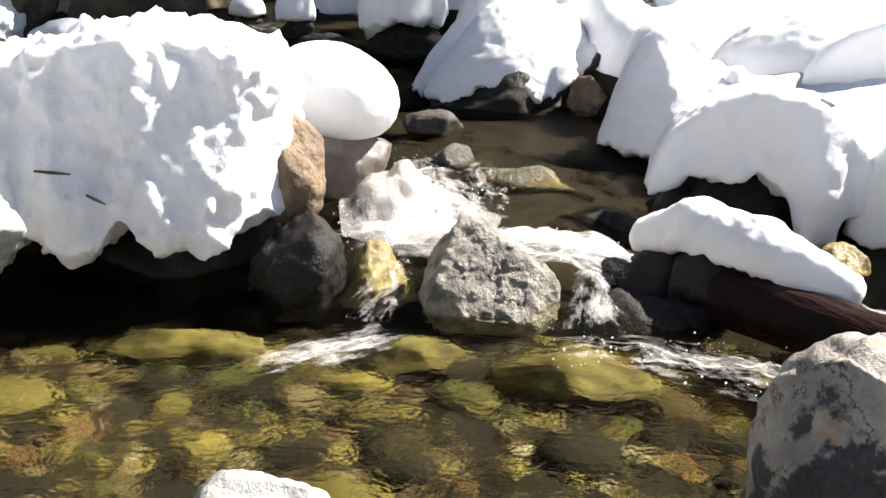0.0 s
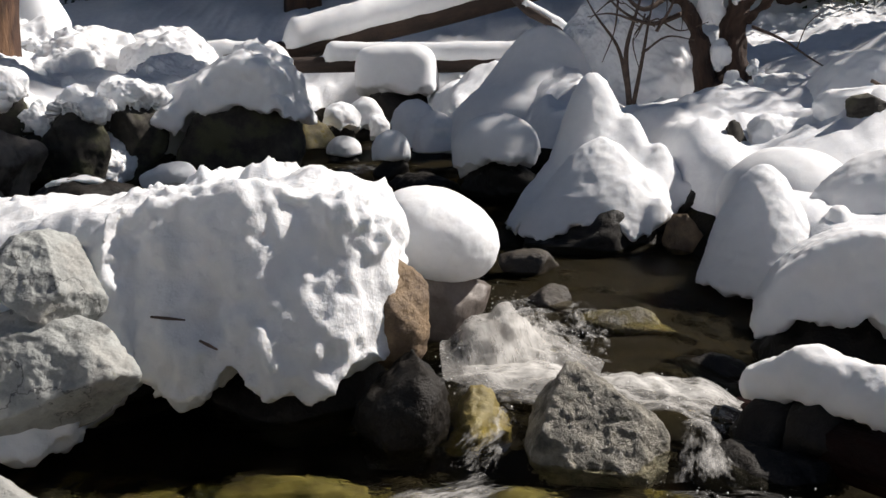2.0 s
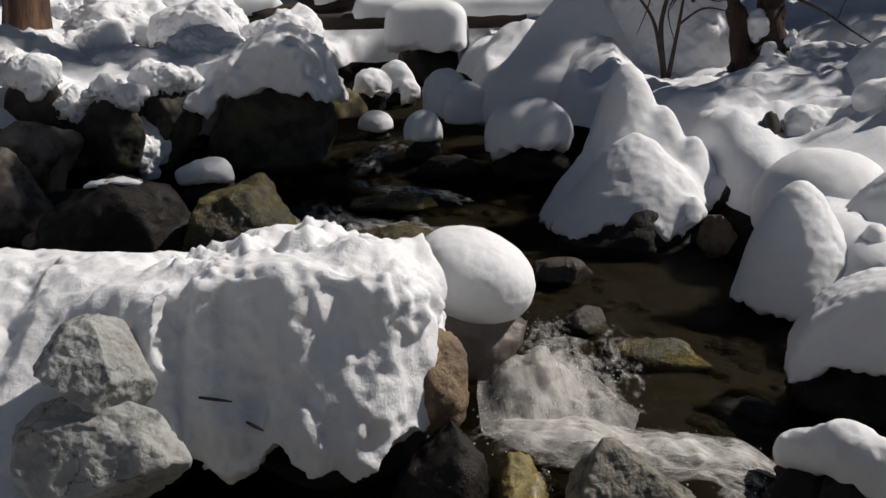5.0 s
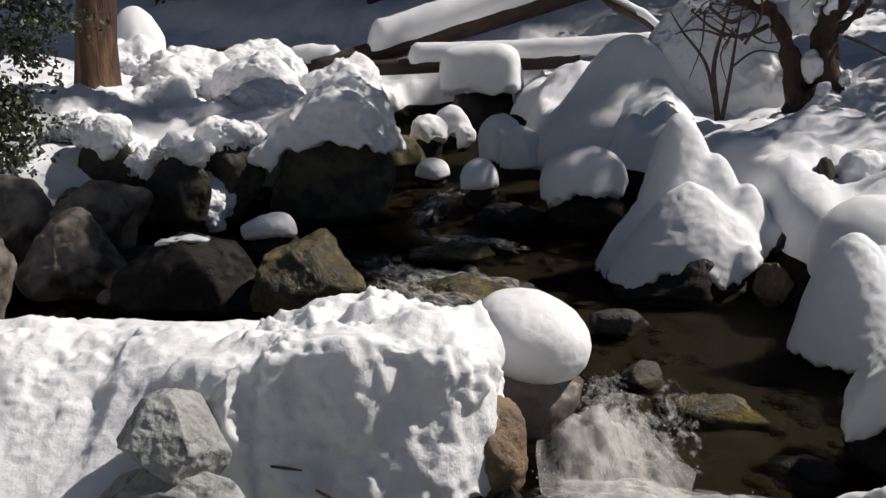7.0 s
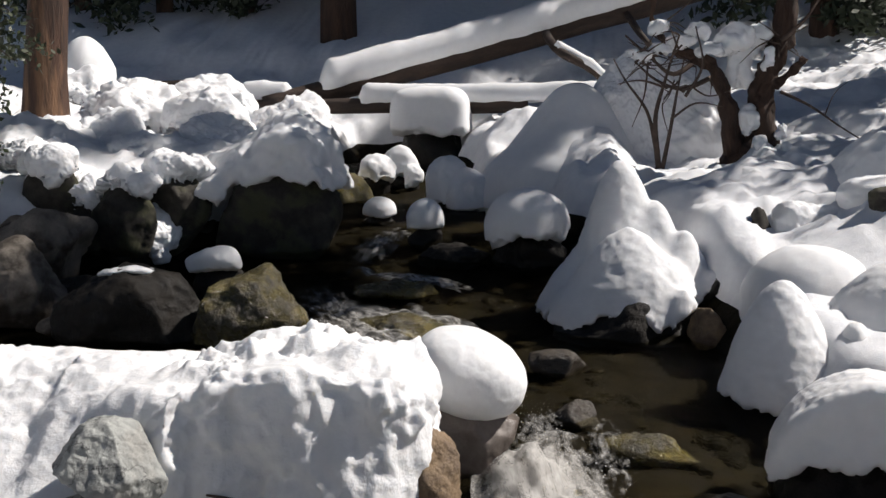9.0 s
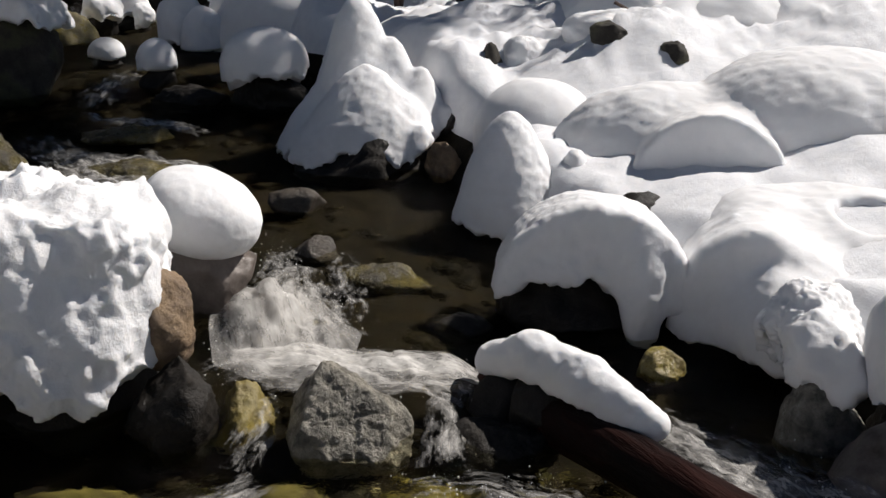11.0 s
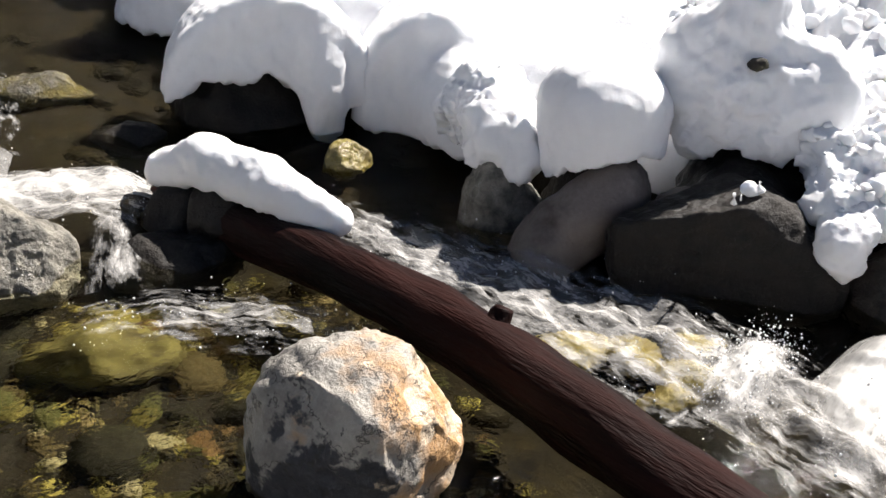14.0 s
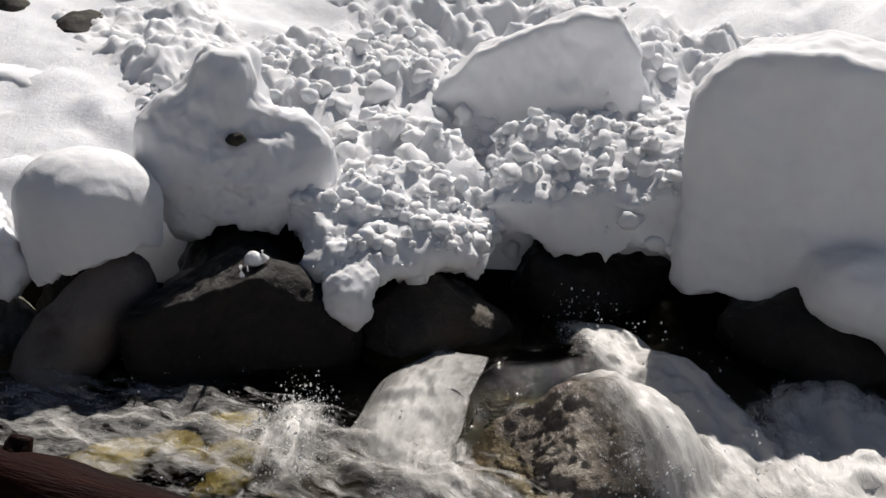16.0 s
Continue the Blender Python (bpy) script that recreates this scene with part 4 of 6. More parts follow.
def cap_shape(p):
    """A deep vaulted cap with a fringed hem, a lobe at one end and a finger hanging to the water."""
    f = barrel(p, 1.81, 5.64, 0.29, 0.65, 0.63, -10, 0.75, 0.10)
    flat = np.stack([p[:, 0], p[:, 1], 0 * p[:, 0]], 1)
    hem = np.interp(p[:, 0], [1.16, 1.3, 1.45, 1.82, 2.0, 2.3, 2.45], [0.32, 0.37, 0.42, 0.43, 0.30, 0.24, 0.18]) + 0.04 * grain(flat / 0.12, 3) + 0.03 * grain(flat / 0.035, 4)
    f = most(f, hem - p[:, 2], 0.03)
    return melted([f, oval(p, (2.10, 5.60, 0.32), (0.13, 0.12, 0.40), 0, 2.4)], 0.08)


snow_body(cap_shape, (1.0, 5.3, -0.15), (2.75, 6.7, 1.05), 0.02, "snow_cap", "smooth white snow with a ragged hem", swell=0.016, clump=0.006, parent=b)
stone((2.10, 5.14, 0.02), (0.17, 0.14, 0.15), MOSSY, "small yellow-brown rock in the stream", cuts=7, level=5)


def near_bank(p):
    """The bank above the stream: a vaulted front by the water and a broad sunlit back."""
    f = melted([barrel(p, 2.72, 5.36, 0.16, 0.50, 0.66, -22, 1.3, 0.12), oval(p, (3.75, 6.30, 0.36), (1.15, 1.0, 0.52), 0, 2.2), oval(p, (3.05, 5.5, 0.2), (0.5, 0.62, 0.46)), oval(p, (2.86, 5.1, 0.2), (0.3, 0.4, 0.34))], 0.14)
    flat = np.stack([p[:, 0], p[:, 1], 0 * p[:, 0]], 1)
    f = most(f, -oval(p, (3.66, 5.80, 0.80), (0.20, 0.24, 0.16)), 0.06)
    return most(f, 0.06 + 0.06 * grain(flat / 0.2, 3) + 0.03 * grain(flat / 0.06, 4) - p[:, 2], 0.04)


snow_body(near_bank, (2.1, 4.6, -0.1), (5.0, 7.8, 1.35), 0.03, "snow_bank", "broad smooth bank of snow above the stream", swell=0.016, clump=0.005)
b = capped((2.66, 4.5, -0.25), "dark boulder under icy crumbling snow")
stone((2.64, 4.26, -0.02), (0.23, 0.24, 0.36), ROUGH, "wet grey rock", cuts=8, parent=b)
drift([((2.74, 4.66, 0.38), (0.26, 0.32, 0.34)), ((2.64, 4.30, 0.40), (0.19, 0.18, 0.22)), ((2.72, 4.10, 0.24), (0.06, 0.07, 0.2))], 0.31, "icy crumbling snow", ragged=0.14, lumps=0.03, crumble=0.04, parent=b, drape=1.0, level=6)


def great_dome(p):
    """A great dome with an arched hollow face towards the stream and a long shoulder behind."""
    f = melted([oval(p, (3.0, 8.1, 0.50), (1.05, 0.85, 0.94), 0, 2.1), barrel(p, 3.04, 7.00, 0.40, 0.68, 0.91, -19, 1.3, 0.05), oval(p, (4.35, 7.9, 0.75), (1.25, 1.0, 0.98), 0, 2.3), oval(p, (3.8, 7.85, 0.5), (0.7, 0.6, 0.55)),
                oval(p, (2.35, 7.80, 0.4), (0.45, 0.5, 0.56))], 0.09)
    return most(f, 0.15 - p[:, 2], 0.05)


snow_body(great_dome, (1.7, 6.7, 0.0), (5.8, 9.2, 2.0), 0.034, "snow_bank", "great smooth dome of snow with an arched face", swell=0.014, clump=0.004)
stone((2.43, 6.64, 0.64), (0.22, 0.2, 0.16), DARK, "dark rock showing under the snow dome", cuts=6, level=4)
b = capped((1.7, 7.8, 0.0), "streamside boulder under a pinnacle of snow")
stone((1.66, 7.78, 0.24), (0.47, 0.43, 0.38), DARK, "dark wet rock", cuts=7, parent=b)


def horn_shape(p):
    """A leaning horn of snow with a low saddle and a round nub beside it."""
    u = np.clip((p[:, 2] - 0.3) / 0.96, -0.2, 1)
    r = np.hypot((p[:, 0] - 1.60) / 0.50, (p[:, 1] - 7.64) / 0.46)
    f = 0.38 * (r - np.maximum(1 - u, 0) ** 0.5) + np.maximum(p[:, 2] - 1.26, 0)
    f = melted([f, oval(p, (1.95, 7.72, 0.48), (0.42, 0.38, 0.36), 0, 2.3), oval(p, (2.11, 7.50, 0.84), (0.10, 0.13, 0.14))], 0.08)
    flat = np.stack([p[:, 0], p[:, 1], 0 * p[:, 0]], 1)
    return most(f, np.interp(p[:, 0], [1.1, 1.6], [0.42, 0.30]) + 0.06 * grain(flat / 0.16, 3) + 0.03 * grain(flat / 0.05, 4) - p[:, 2], 0.04)


snow_body(horn_shape, (0.8, 7.0, 0.2), (2.5, 8.3, 1.4), 0.025, "snow_cap", "smooth white snow", swell=0.012, clump=0.004, parent=b)
drift([((2.07, 9.0, 0.95), (0.58, 0.6, 0.45))], 0.5, "low dome of snow on the bank", lumps=0.02, name="snow_mound")
b = capped((0.6, 9.6, 0.25), "boulders heaped with a tall cone of snow")
stone((0.58, 9.48, 0.52), (0.82, 0.55, 0.46), DARK, "dark wet rock", cuts=7, parent=b)
stone((1.26, 9.0, 0.56), (0.29, 0.27, 0.36), TAN, "split tan rock", cuts=9, parent=b, tight=(0.45, 0.85), sharp=0.015, rough=0.03, crags=(0.03, 0.18), faces_at=((-0.75, -0.55, 0.2, 0.45), (0.35, -0.9, 0.2, 0.5)))
CONE = [((0.52, 9.55, 1.50), 0.55, (0.86, 0.58), 0.66), ((0.45, 10.10, 2.15), 0.55, (0.56, 0.5), 0.52), ((0.80, 10.02, 1.72), 0.55, (0.46, 0.46), 0.58), ((1.08, 9.88, 1.44), 0.55, (0.38, 0.42), 0.6),
        ((1.36, 9.70, 1.08), 0.62, (0.17, 0.24), 0.5), ((1.03, 9.20, 0.96), 0.5, (0.20, 0.22), 0.6), ((0.05, 10.0, 1.25), 0.55, (0.5, 0.45), 0.7)]


def cone_shape(p):
    """A tent-shaped heap with a pinnacle behind and a ridge falling to one side: (tip, foot, half widths, bulge) each."""
    f = None
    for tip, foot, wide, bulge in CONE:
        u = np.clip((p[:, 2] - foot) / (tip[2] - foot), -0.2, 1.0)
        r = np.hypot((p[:, 0] - tip[0]) / wide[0], (p[:, 1] - tip[1]) / wide[1])
        g = 0.8 * min(wide) * (r - np.maximum(1 - u, 0) ** bulge) + np.maximum(p[:, 2] - tip[2], 0)
        f = g if f is None else joined(f, g, 0.11)
    flat = np.stack([p[:, 0], p[:, 1], 0 * p[:, 0]], 1)
    hem = 0.66 + 0.10 * grain(flat / 0.4, 3) + 0.06 * grain(flat / 0.13, 4) + 0.03 * grain(flat / 0.04, 5) + 0.1 * smooth(0.8, 1.3, p[:, 0])
    return most(f, hem - p[:, 2], 0.04)


snow_body(cone_shape, (-0.6, 8.8, 0.4), (1.65, 10.8, 2.3), 0.032, "snow_cap", "smooth white snow with a fringed hem", swell=0.016, clump=0.004, parent=b)
stone((1.5, 9.75, 0.85), (0.32, 0.3, 0.36), DARK, "dark rock in a hollow behind the snow cone", cuts=7)
b = capped((-0.55, 11.3, 0.5), "dark boulder under a rounded snow cap")
stone((-0.52, 11.4, 0.95), (0.46, 0.4, 0.48), DARK, "dark wet rock", cuts=7, parent=b)
drift([((-0.56, 11.25, 1.35), (0.50, 0.46, 0.45))], 1.2, "smooth white snow", ragged=0.10, lumps=0.02, hem_slope=(0.2, 0), parent=b)
b = capped((-1.87, 12.0, 0.9), "small rock in midstream under a ball of snow")
stone((-1.87, 12.0, 1.10), (0.22, 0.22, 0.26), DARK, "dark wet rock", cuts=6, level=4, parent=b)
drift([((-1.87, 12.0, 1.36), (0.24, 0.24, 0.27))], 1.27, "smooth white snow", ragged=0.03, lumps=0.006, level=4, parent=b)
b = capped((-2.7, 13.2, 0.9), "small rock in midstream under a ball of snow")
stone((-2.7, 13.2, 1.2), (0.22, 0.22, 0.2), DARK, "dark wet rock", cuts=6, level=4, parent=b)
drift([((-2.7, 13.2, 1.38), (0.24, 0.22, 0.2))], 1.3, "smooth white snow", ragged=0.03, lumps=0.006, level=4, parent=b)
drift([((-0.25, 14.8, 1.35), (1.35, 1.35, 1.15)), ((-0.05, 15.0, 2.1), (0.75, 0.8, 1.05))], 1.1, "smooth fan-shaped slope of snow", lumps=0.05, name="snow_bank", blend=0.5, level=6)
for c, r, hem, g in (((-1.93, 14.5, 1.65), (0.33, 0.34, 0.5), 1.4, 0.2), ((-1.62, 14.3, 1.5), (0.3, 0.3, 0.42), 1.3, 0.2), ((-3.24, 15.5, 1.84), (0.27, 0.26, 0.3), 1.72, 0.2),
                     ((-3.05, 16.5, 1.9), (0.32, 0.3, 0.36), 1.72, 0.25), ((-2.75, 16.2, 1.75), (0.16, 0.16, 0.2), 1.65, 0.12)):
    b = capped((c[0], c[1], hem - 0.4), "small rock upstream under a round snow cap")
    stone((c[0], c[1] + 0.05, hem - 0.12), (r[0] * 0.9, r[1] * 0.85, 0.3), DARK, "dark wet rock", cuts=6, level=4, parent=b)
    drift([(c, r), ((c[0] + 0.4 * r[0], c[1] - 0.2 * r[1], c[2] - 0.15 * r[2]), (0.7 * r[0], 0.7 * r[1], 0.75 * r[2]))], hem, "smooth white snow", ragged=0.06, lumps=0.05, level=5, parent=b)
stone((-3.55, 15.0, 1.5), (0.6, 0.5, 0.45), MOSSY, "yellow-brown slanting rock by the stream", cuts=7, level=4)
b = capped((-2.86, 19.0, 1.7), "boulder under a square-topped block of snow")
stone((-2.86, 19.0, 2.15), (0.72, 0.6, 0.5), DARK, "dark wet rock", cuts=6, level=4, parent=b)
drift([((-2.86, 19.0, 2.75), (0.76, 0.65, 0.62), 0, 4.0)], 2.5, "square-edged white snow", ragged=0.1, lumps=0.03, level=5, parent=b)
# snow and rocks between the cone and the gnarled tree
drift([((1.45, 10.35, 1.15), (0.34, 0.36, 0.40)), ((1.60, 10.12, 1.40), (0.11, 0.16, 0.24))], 0.6, "rounded drift of snow on the bank", lumps=0.03, crumble=0.012, name="snow_mound")
# a dark stone makes the shade of the opening between two drifts
stone((1.83, 10.12, 1.30), (0.15, 0.14, 0.36), DARKDRY, "dark stone standing in for a shaded hollow between drifts", cuts=7, level=4)
drift([((2.16, 10.15, 1.30), (0.24, 0.26, 0.44)), ((2.5, 10.2, 1.3), (0.3, 0.3, 0.36))], 0.7, "ragged drift of snow on the bank", lumps=0.05, crumble=0.03, ragged=0.15, name="snow_mound")
drift([((2.25, 11.2, 1.35), (0.42, 0.42, 0.55)), ((1.7, 11.5, 1.3), (0.45, 0.45, 0.5))], 0.7, "lumpy drift of snow on the bank", lumps=0.05, crumble=0.03, name="snow_mound")
drift([((1.6, 12.6, 1.55), (0.9, 0.7, 0.4))], 1.0, "trampled drift of snow on the bank", lumps=0.05, crumble=0.03, name="snow_mound")
drift([((3.4, 11.2, 1.6), (0.75, 0.65, 0.85)), ((4.6, 10.8, 1.4), (1.0, 0.8, 0.8))], 0.8, "tall drift of snow on the bank", lumps=0.05, crumble=0.015, name="snow_mound", level=6, blend=0.3)
stone((3.0, 9.78, 1.70), (0.34, 0.26, 0.17), DARKDRY, "dark rock showing through the snow", cuts=7, level=5, lean=-38, group="dark rocks in the snowy bank")
drift([((3.2, 10.75, 1.5), (0.55, 0.5, 0.42)), ((3.85, 10.7, 1.35), (0.5, 0.5, 0.4)), ((3.4, 10.3, 1.40), (0.6, 0.36, 0.26))], 0.8, "rounded drift of snow round dark rocks", lumps=0.05, crumble=0.012, name="snow_mound", level=6)
stone((3.47, 9.38, 1.51), (0.24, 0.24, 0.21), DARKDRY, "dark rock showing through the snow", cuts=7, level=5, group="dark rocks in the snowy bank")
for x, y, z, w in ((3.05, 10.14, 1.80, 0.5), (3.52, 9.76, 1.60, 0.42)):
    drift([((x, y, z), (w, 0.3, 0.17)), ((x + 0.4 * w, y + 0.1, z), (0.6 * w, 0.26, 0.15))], z - 0.4, "soft lip of snow over a dark rock", lumps=0.03, crumble=0.01, name="snow_mound", group="snow lips over dark rocks")
stone((4.5, 7.0, 1.05), (0.26, 0.2, 0.2), DARKDRY, "dark rock showing through the snow", cuts=7, level=4, group="dark rocks in the snowy bank")

# ---- the left-hand side ----
b = capped((-4.1, 12.1, 0.6), "large dark boulder under thick clumped snow")
stone((-3.74, 12.0, 1.36), (0.84, 0.62, 0.82), DARKDRY, "dark rock", cuts=3, parent=b, power=3.4, tight=(0.85, 0.97), faces_at=((-0.75, -0.1, 0.65, 0.75), (0.1, -0.98, -0.1, 0.8)))
stone((-5.0, 12.2, 1.2), (0.6, 0.5, 0.6), DARKDRY, "dark rock", cuts=9, parent=b)


def boulder_snow(p):
    """Deep snow heaped to a crest over the dark boulder, sliding away in a long slope to one side."""
    x, y, z = p[:, 0], p[:, 1], p[:, 2]
    crest = np.interp(x, [-5.6, -5.1, -4.5, -4.1, -3.6, -3.3, -3.05, -2.9], [1.95, 2.12, 2.22, 2.46, 2.74, 2.66, 2.35, 2.05])
    flat = np.stack([x, y, 0 * x], 1)
    hem = np.interp(x, [-5.6, -5.0, -4.6, -4.35, -4.15, -3.7, -3.2, -2.95], [1.75, 1.80, 1.70, 1.60, 1.82, 1.96, 1.88, 1.80])
    hem = hem + 0.10 * grain(flat / 0.35, 3) + 0.06 * grain(flat / 0.12, 4)
    f = most(0.8 * (z - crest + 0.55 * np.abs(y - 12.05)), np.abs(y - 12.1) - 0.72, 0.12)
    f = most(f, np.abs(x + 4.25) - 1.32, 0.16)
    return most(f, hem - z, 0.05)


snow_body(boulder_snow, (-5.75, 11.2, 1.4), (-2.75, 13.0, 3.0), 0.035, "snow_cap", "clumped white snow", swell=0.07, clump=0.05, top_clump=0.03, parent=b)
for x, y, z, r, high in ((-5.25, 10.9, 1.45, 0.42, 0.2), (-5.85, 11.0, 1.35, 0.40, 0.28), (-6.2, 10.85, 1.7, 0.38, 0.3), (-4.9, 11.5, 1.5, 0.5, 0.3), (-6.8, 11.3, 1.7, 0.45, 0.3)):
    b = capped((x, y, z - 0.5), "dark boulder with a clump of snow beside the side pool", "dark boulders beside the side pool")
    stone((x, y, z), (r, r * 0.8, r * 1.15), DARKDRY, "dark rock", cuts=9, parent=b)
    drift([((x + 0.03, y, z + 0.85 * r), (r * 0.85, r * 0.75, high)), ((x - 0.12, y + 0.1, z + 0.8 * r), (r * 0.6, r * 0.6, 0.8 * high))], z + 0.75 * r, "clumped white snow", ragged=0.16, lumps=0.08, crumble=0.035, parent=b, drape=0.8, level=6)
wet = capped((-3.2, 8.75, 0.2), "wet slanting rock shining in the stream", "")
stone((-3.12, 8.75, 0.70), (0.66, 0.46, 0.58), SLAB, "wet olive rock", cuts=7, lean=-4, seed=640, parent=wet, tight=(0.6, 0.9), power=2.8, faces_at=((0, -0.9, 0.45, 0.62), (0.75, -0.4, 0.5, 0.7)))
stone((-4.35, 8.85, 0.62), (0.80, 0.44, 0.58), DARK, "black wet rock", cuts=5, parent=wet, tight=(0.7, 0.9), lean=8)
drift([((-4.42, 8.84, 1.08), (0.16, 0.09, 0.03), 0, 2.0, 8), ((-4.10, 8.82, 1.12), (0.10, 0.07, 0.02))], 1.0, "thin strip of snow", ragged=0.03, lumps=0.02, parent=wet, level=5, drape=1.0, hem_slope=(0.14, 0.0))
b = capped((-4.5, 9.5, 0.2), "long low dark rock with a lip of snow", "")
stone((-4.8, 9.6, 0.55), (1.0, 0.42, 0.40), DARK, "dark wet rock", cuts=7, parent=b)
drift([((-3.66, 9.55, 1.14), (0.17, 0.18, 0.12)), ((-3.86, 9.6, 1.10), (0.16, 0.16, 0.09)), ((-3.5, 9.5, 1.10), (0.12, 0.14, 0.09))], 1.03, "thin snow", ragged=0.03, lumps=0.02, parent=b)
stone((-3.70, 9.6, 0.80), (0.36, 0.26, 0.28), DARK, "dark wet rock", cuts=6, parent=b, level=4)
for c, r, seed in (((-5.7, 9.2, 0.85), (0.58, 0.5, 0.52), 3), ((-6.0, 10.2, 1.2), (0.66, 0.5, 0.46), 8), ((-5.95, 8.0, 0.9), (0.3, 0.4, 0.5), 14), ((-6.9, 9.8, 1.2), (0.6, 0.5, 0.5), 19),
                   ((-5.1, 8.9, 0.5), (0.2, 0.16, 0.12), 22)):
    stone(c, r, POOL_ROCK, "grey-brown boulder at the side pool", cuts=8, seed=seed, group="brown boulders at the side pool")
rng = random.Random(5)
for x, y, z, r in ((-6.1, 11.5, 1.55, 0.34), (-6.85, 11.5, 1.75, 0.42), (-5.6, 12.6, 1.85, 0.4), (-6.2, 13.0, 2.0, 0.5), (-5.3, 11.2, 1.15, 0.42), (-7.3, 12.4, 2.0, 0.5), (-6.9, 13.9, 2.3, 0.55),
                   (-5.2, 13.8, 2.2, 0.6), (-4.3, 14.6, 2.1, 0.6), (-5.9, 15.2, 2.5, 0.7), (-7.4, 15.6, 2.7, 0.8), (-4.9, 16.4, 2.5, 0.7), (-6.5, 17.0, 2.8, 0.8), (-8.4, 12.8, 2.2, 0.6), (-8.9, 16.6, 3.0, 0.7)):
    b = capped((x, y, z - 0.6), "boulder on the far bank under clumped snow", "snow-clumped boulders on the far bank")
    stone((x, y, z - 0.2), (r * 0.95, r * 0.8, r * 0.9), DARKDRY, "dark rock", cuts=8, level=4, parent=b)
    drift([((x, y, z + 0.05), (r, r * 0.9, r * 0.75)), ((x + rng.uniform(-0.3, 0.3), y + rng.uniform(-0.1, 0.3), z + 0.15), (r * 0.6, r * 0.6, r * 0.6))], z - 0.02,
          "clumped white snow", ragged=0.2 * r + 0.05, lumps=0.2 * r, crumble=0.05, parent=b, level=6)
drift([((-9.0, 17.2, 3.3), (0.55, 0.5, 0.95))], 2.6, "tall sunlit heap of snow", lumps=0.05, name="snow_mound", level=4)

# ---- the near right bank ----
b = capped((3.02, 3.98, -0.2), "boulder beside the stream under a rounded snow cap")
stone((3.05, 4.0, 0.15), (0.26, 0.26, 0.34), DARK, "dark wet rock", cuts=6, parent=b)
drift([((3.02, 3.93, 0.58), (0.30, 0.32, 0.30), 0, 2.5)], 0.40, "smooth white snow", lumps=0.014, ragged=0.05, parent=b, level=6, hem_slope=(0.2, -0.1))
TONGUE = [(2.60, 3.80, -0.10), (2.70, 3.78, 0.02), (2.86, 3.74, 0.17), (3.02, 3.70, 0.31), (3.08, 3.69, 0.37), (3.11, 3.68, 0.40)]
placed("boulder", *tube(TONGUE, [0.16, 0.19, 0.19, 0.15, 0.10, 0.03], 28, 0.12, 2.0, rings=8), TONGUE_ROCK, "smooth grey-brown tilted rock", "boulder")
slab = stone((3.31, 3.26, 0.12), (0.54, 0.26, 0.36), DARK, "broad dark slab of rock with a flat slanting top", turn=-37, cuts=2, seed=733, power=4.0, tight=(0.9, 0.97), rough=0.02, level=6, chips=8,
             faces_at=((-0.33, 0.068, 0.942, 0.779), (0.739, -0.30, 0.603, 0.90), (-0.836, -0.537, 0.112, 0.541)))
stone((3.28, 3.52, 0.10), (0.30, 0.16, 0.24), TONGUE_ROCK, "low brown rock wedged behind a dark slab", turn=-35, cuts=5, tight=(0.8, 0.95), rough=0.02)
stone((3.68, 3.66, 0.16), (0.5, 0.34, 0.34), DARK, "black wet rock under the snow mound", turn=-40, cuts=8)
drift([((3.71, 3.73, 0.68), (0.30, 0.26, 0.31), -42, 2.6), ((3.53, 3.88, 0.79), (0.22, 0.22, 0.27)), ((3.70, 3.74, 1.03), (0.18, 0.19, 0.30), -42, 3.4), ((3.93, 3.53, 0.72), (0.19, 0.22, 0.26), -42, 2.6)], 0.43,
      "upright mound of packed snow", lumps=0.05, crumble=0.022, name="snow_mound", level=6, ragged=0.06, blend=0.13, drape=0.8)
def heap_shape(p):
    f = melted([oval(p, (4.30, 2.98, 0.34), (0.44, 0.42, 0.22)), oval(p, (3.84, 3.03, 0.36), (0.26, 0.24, 0.15)), oval(p, (4.05, 3.3, 0.5), (0.35, 0.3, 0.20)), oval(p, (4.45, 3.25, 0.5), (0.3, 0.3, 0.2))], 0.1)
    flat = np.stack([p[:, 0], p[:, 1], 0 * p[:, 0]], 1)
    return most(f, 0.26 + 0.06 * grain(flat / 0.14, 3) + 0.03 * grain(flat / 0.05, 4) - p[:, 2], 0.04)


heap = snow_body(heap_shape, (3.45, 2.45, 0.1), (4.95, 3.8, 0.85), 0.016, "snow_mound", "crumbled lumpy snow at the water's edge", swell=0.06, clump=0.02, top_clump=0.07, grit=0.05)
drift([((3.66, 2.92, 0.34), (0.15, 0.13, 0.11)), ((3.60, 2.82, 0.26), (0.09, 0.08, 0.09)), ((3.58, 2.80, 0.20), (0.04, 0.04, 0.05))], 0.12, "small crumbled heap of snow on a rock", crumble=0.03, lumps=0.03, name="snow_mound", drape=1.0, ragged=0.05)
for x, y, r in ((3.32, 3.17, 0.045), (3.35, 3.15, 0.03), (3.20, 3.13, 0.022), (3.23, 3.12, 0.014)):
    z = max(v.co.z for v in slab.data.vertices if math.hypot(v.co.x + slab.location.x - x, v.co.y + slab.location.y - y) < 0.05) + slab.location.z
    drift([((x, y, z + 0.5 * r), (r, r, r)), ((x + 0.5 * r, y, z + 0.2 * r), (0.8 * r, 0.7 * r, 0.7 * r))], z - 0.2 * r, "small clump of snow on the dark slab", crumble=0.01, lumps=0.008, name="snow_clump", level=4, ragged=0.004, blend=0.02, drape=1.0,
          group="small clumps of snow on the slab")
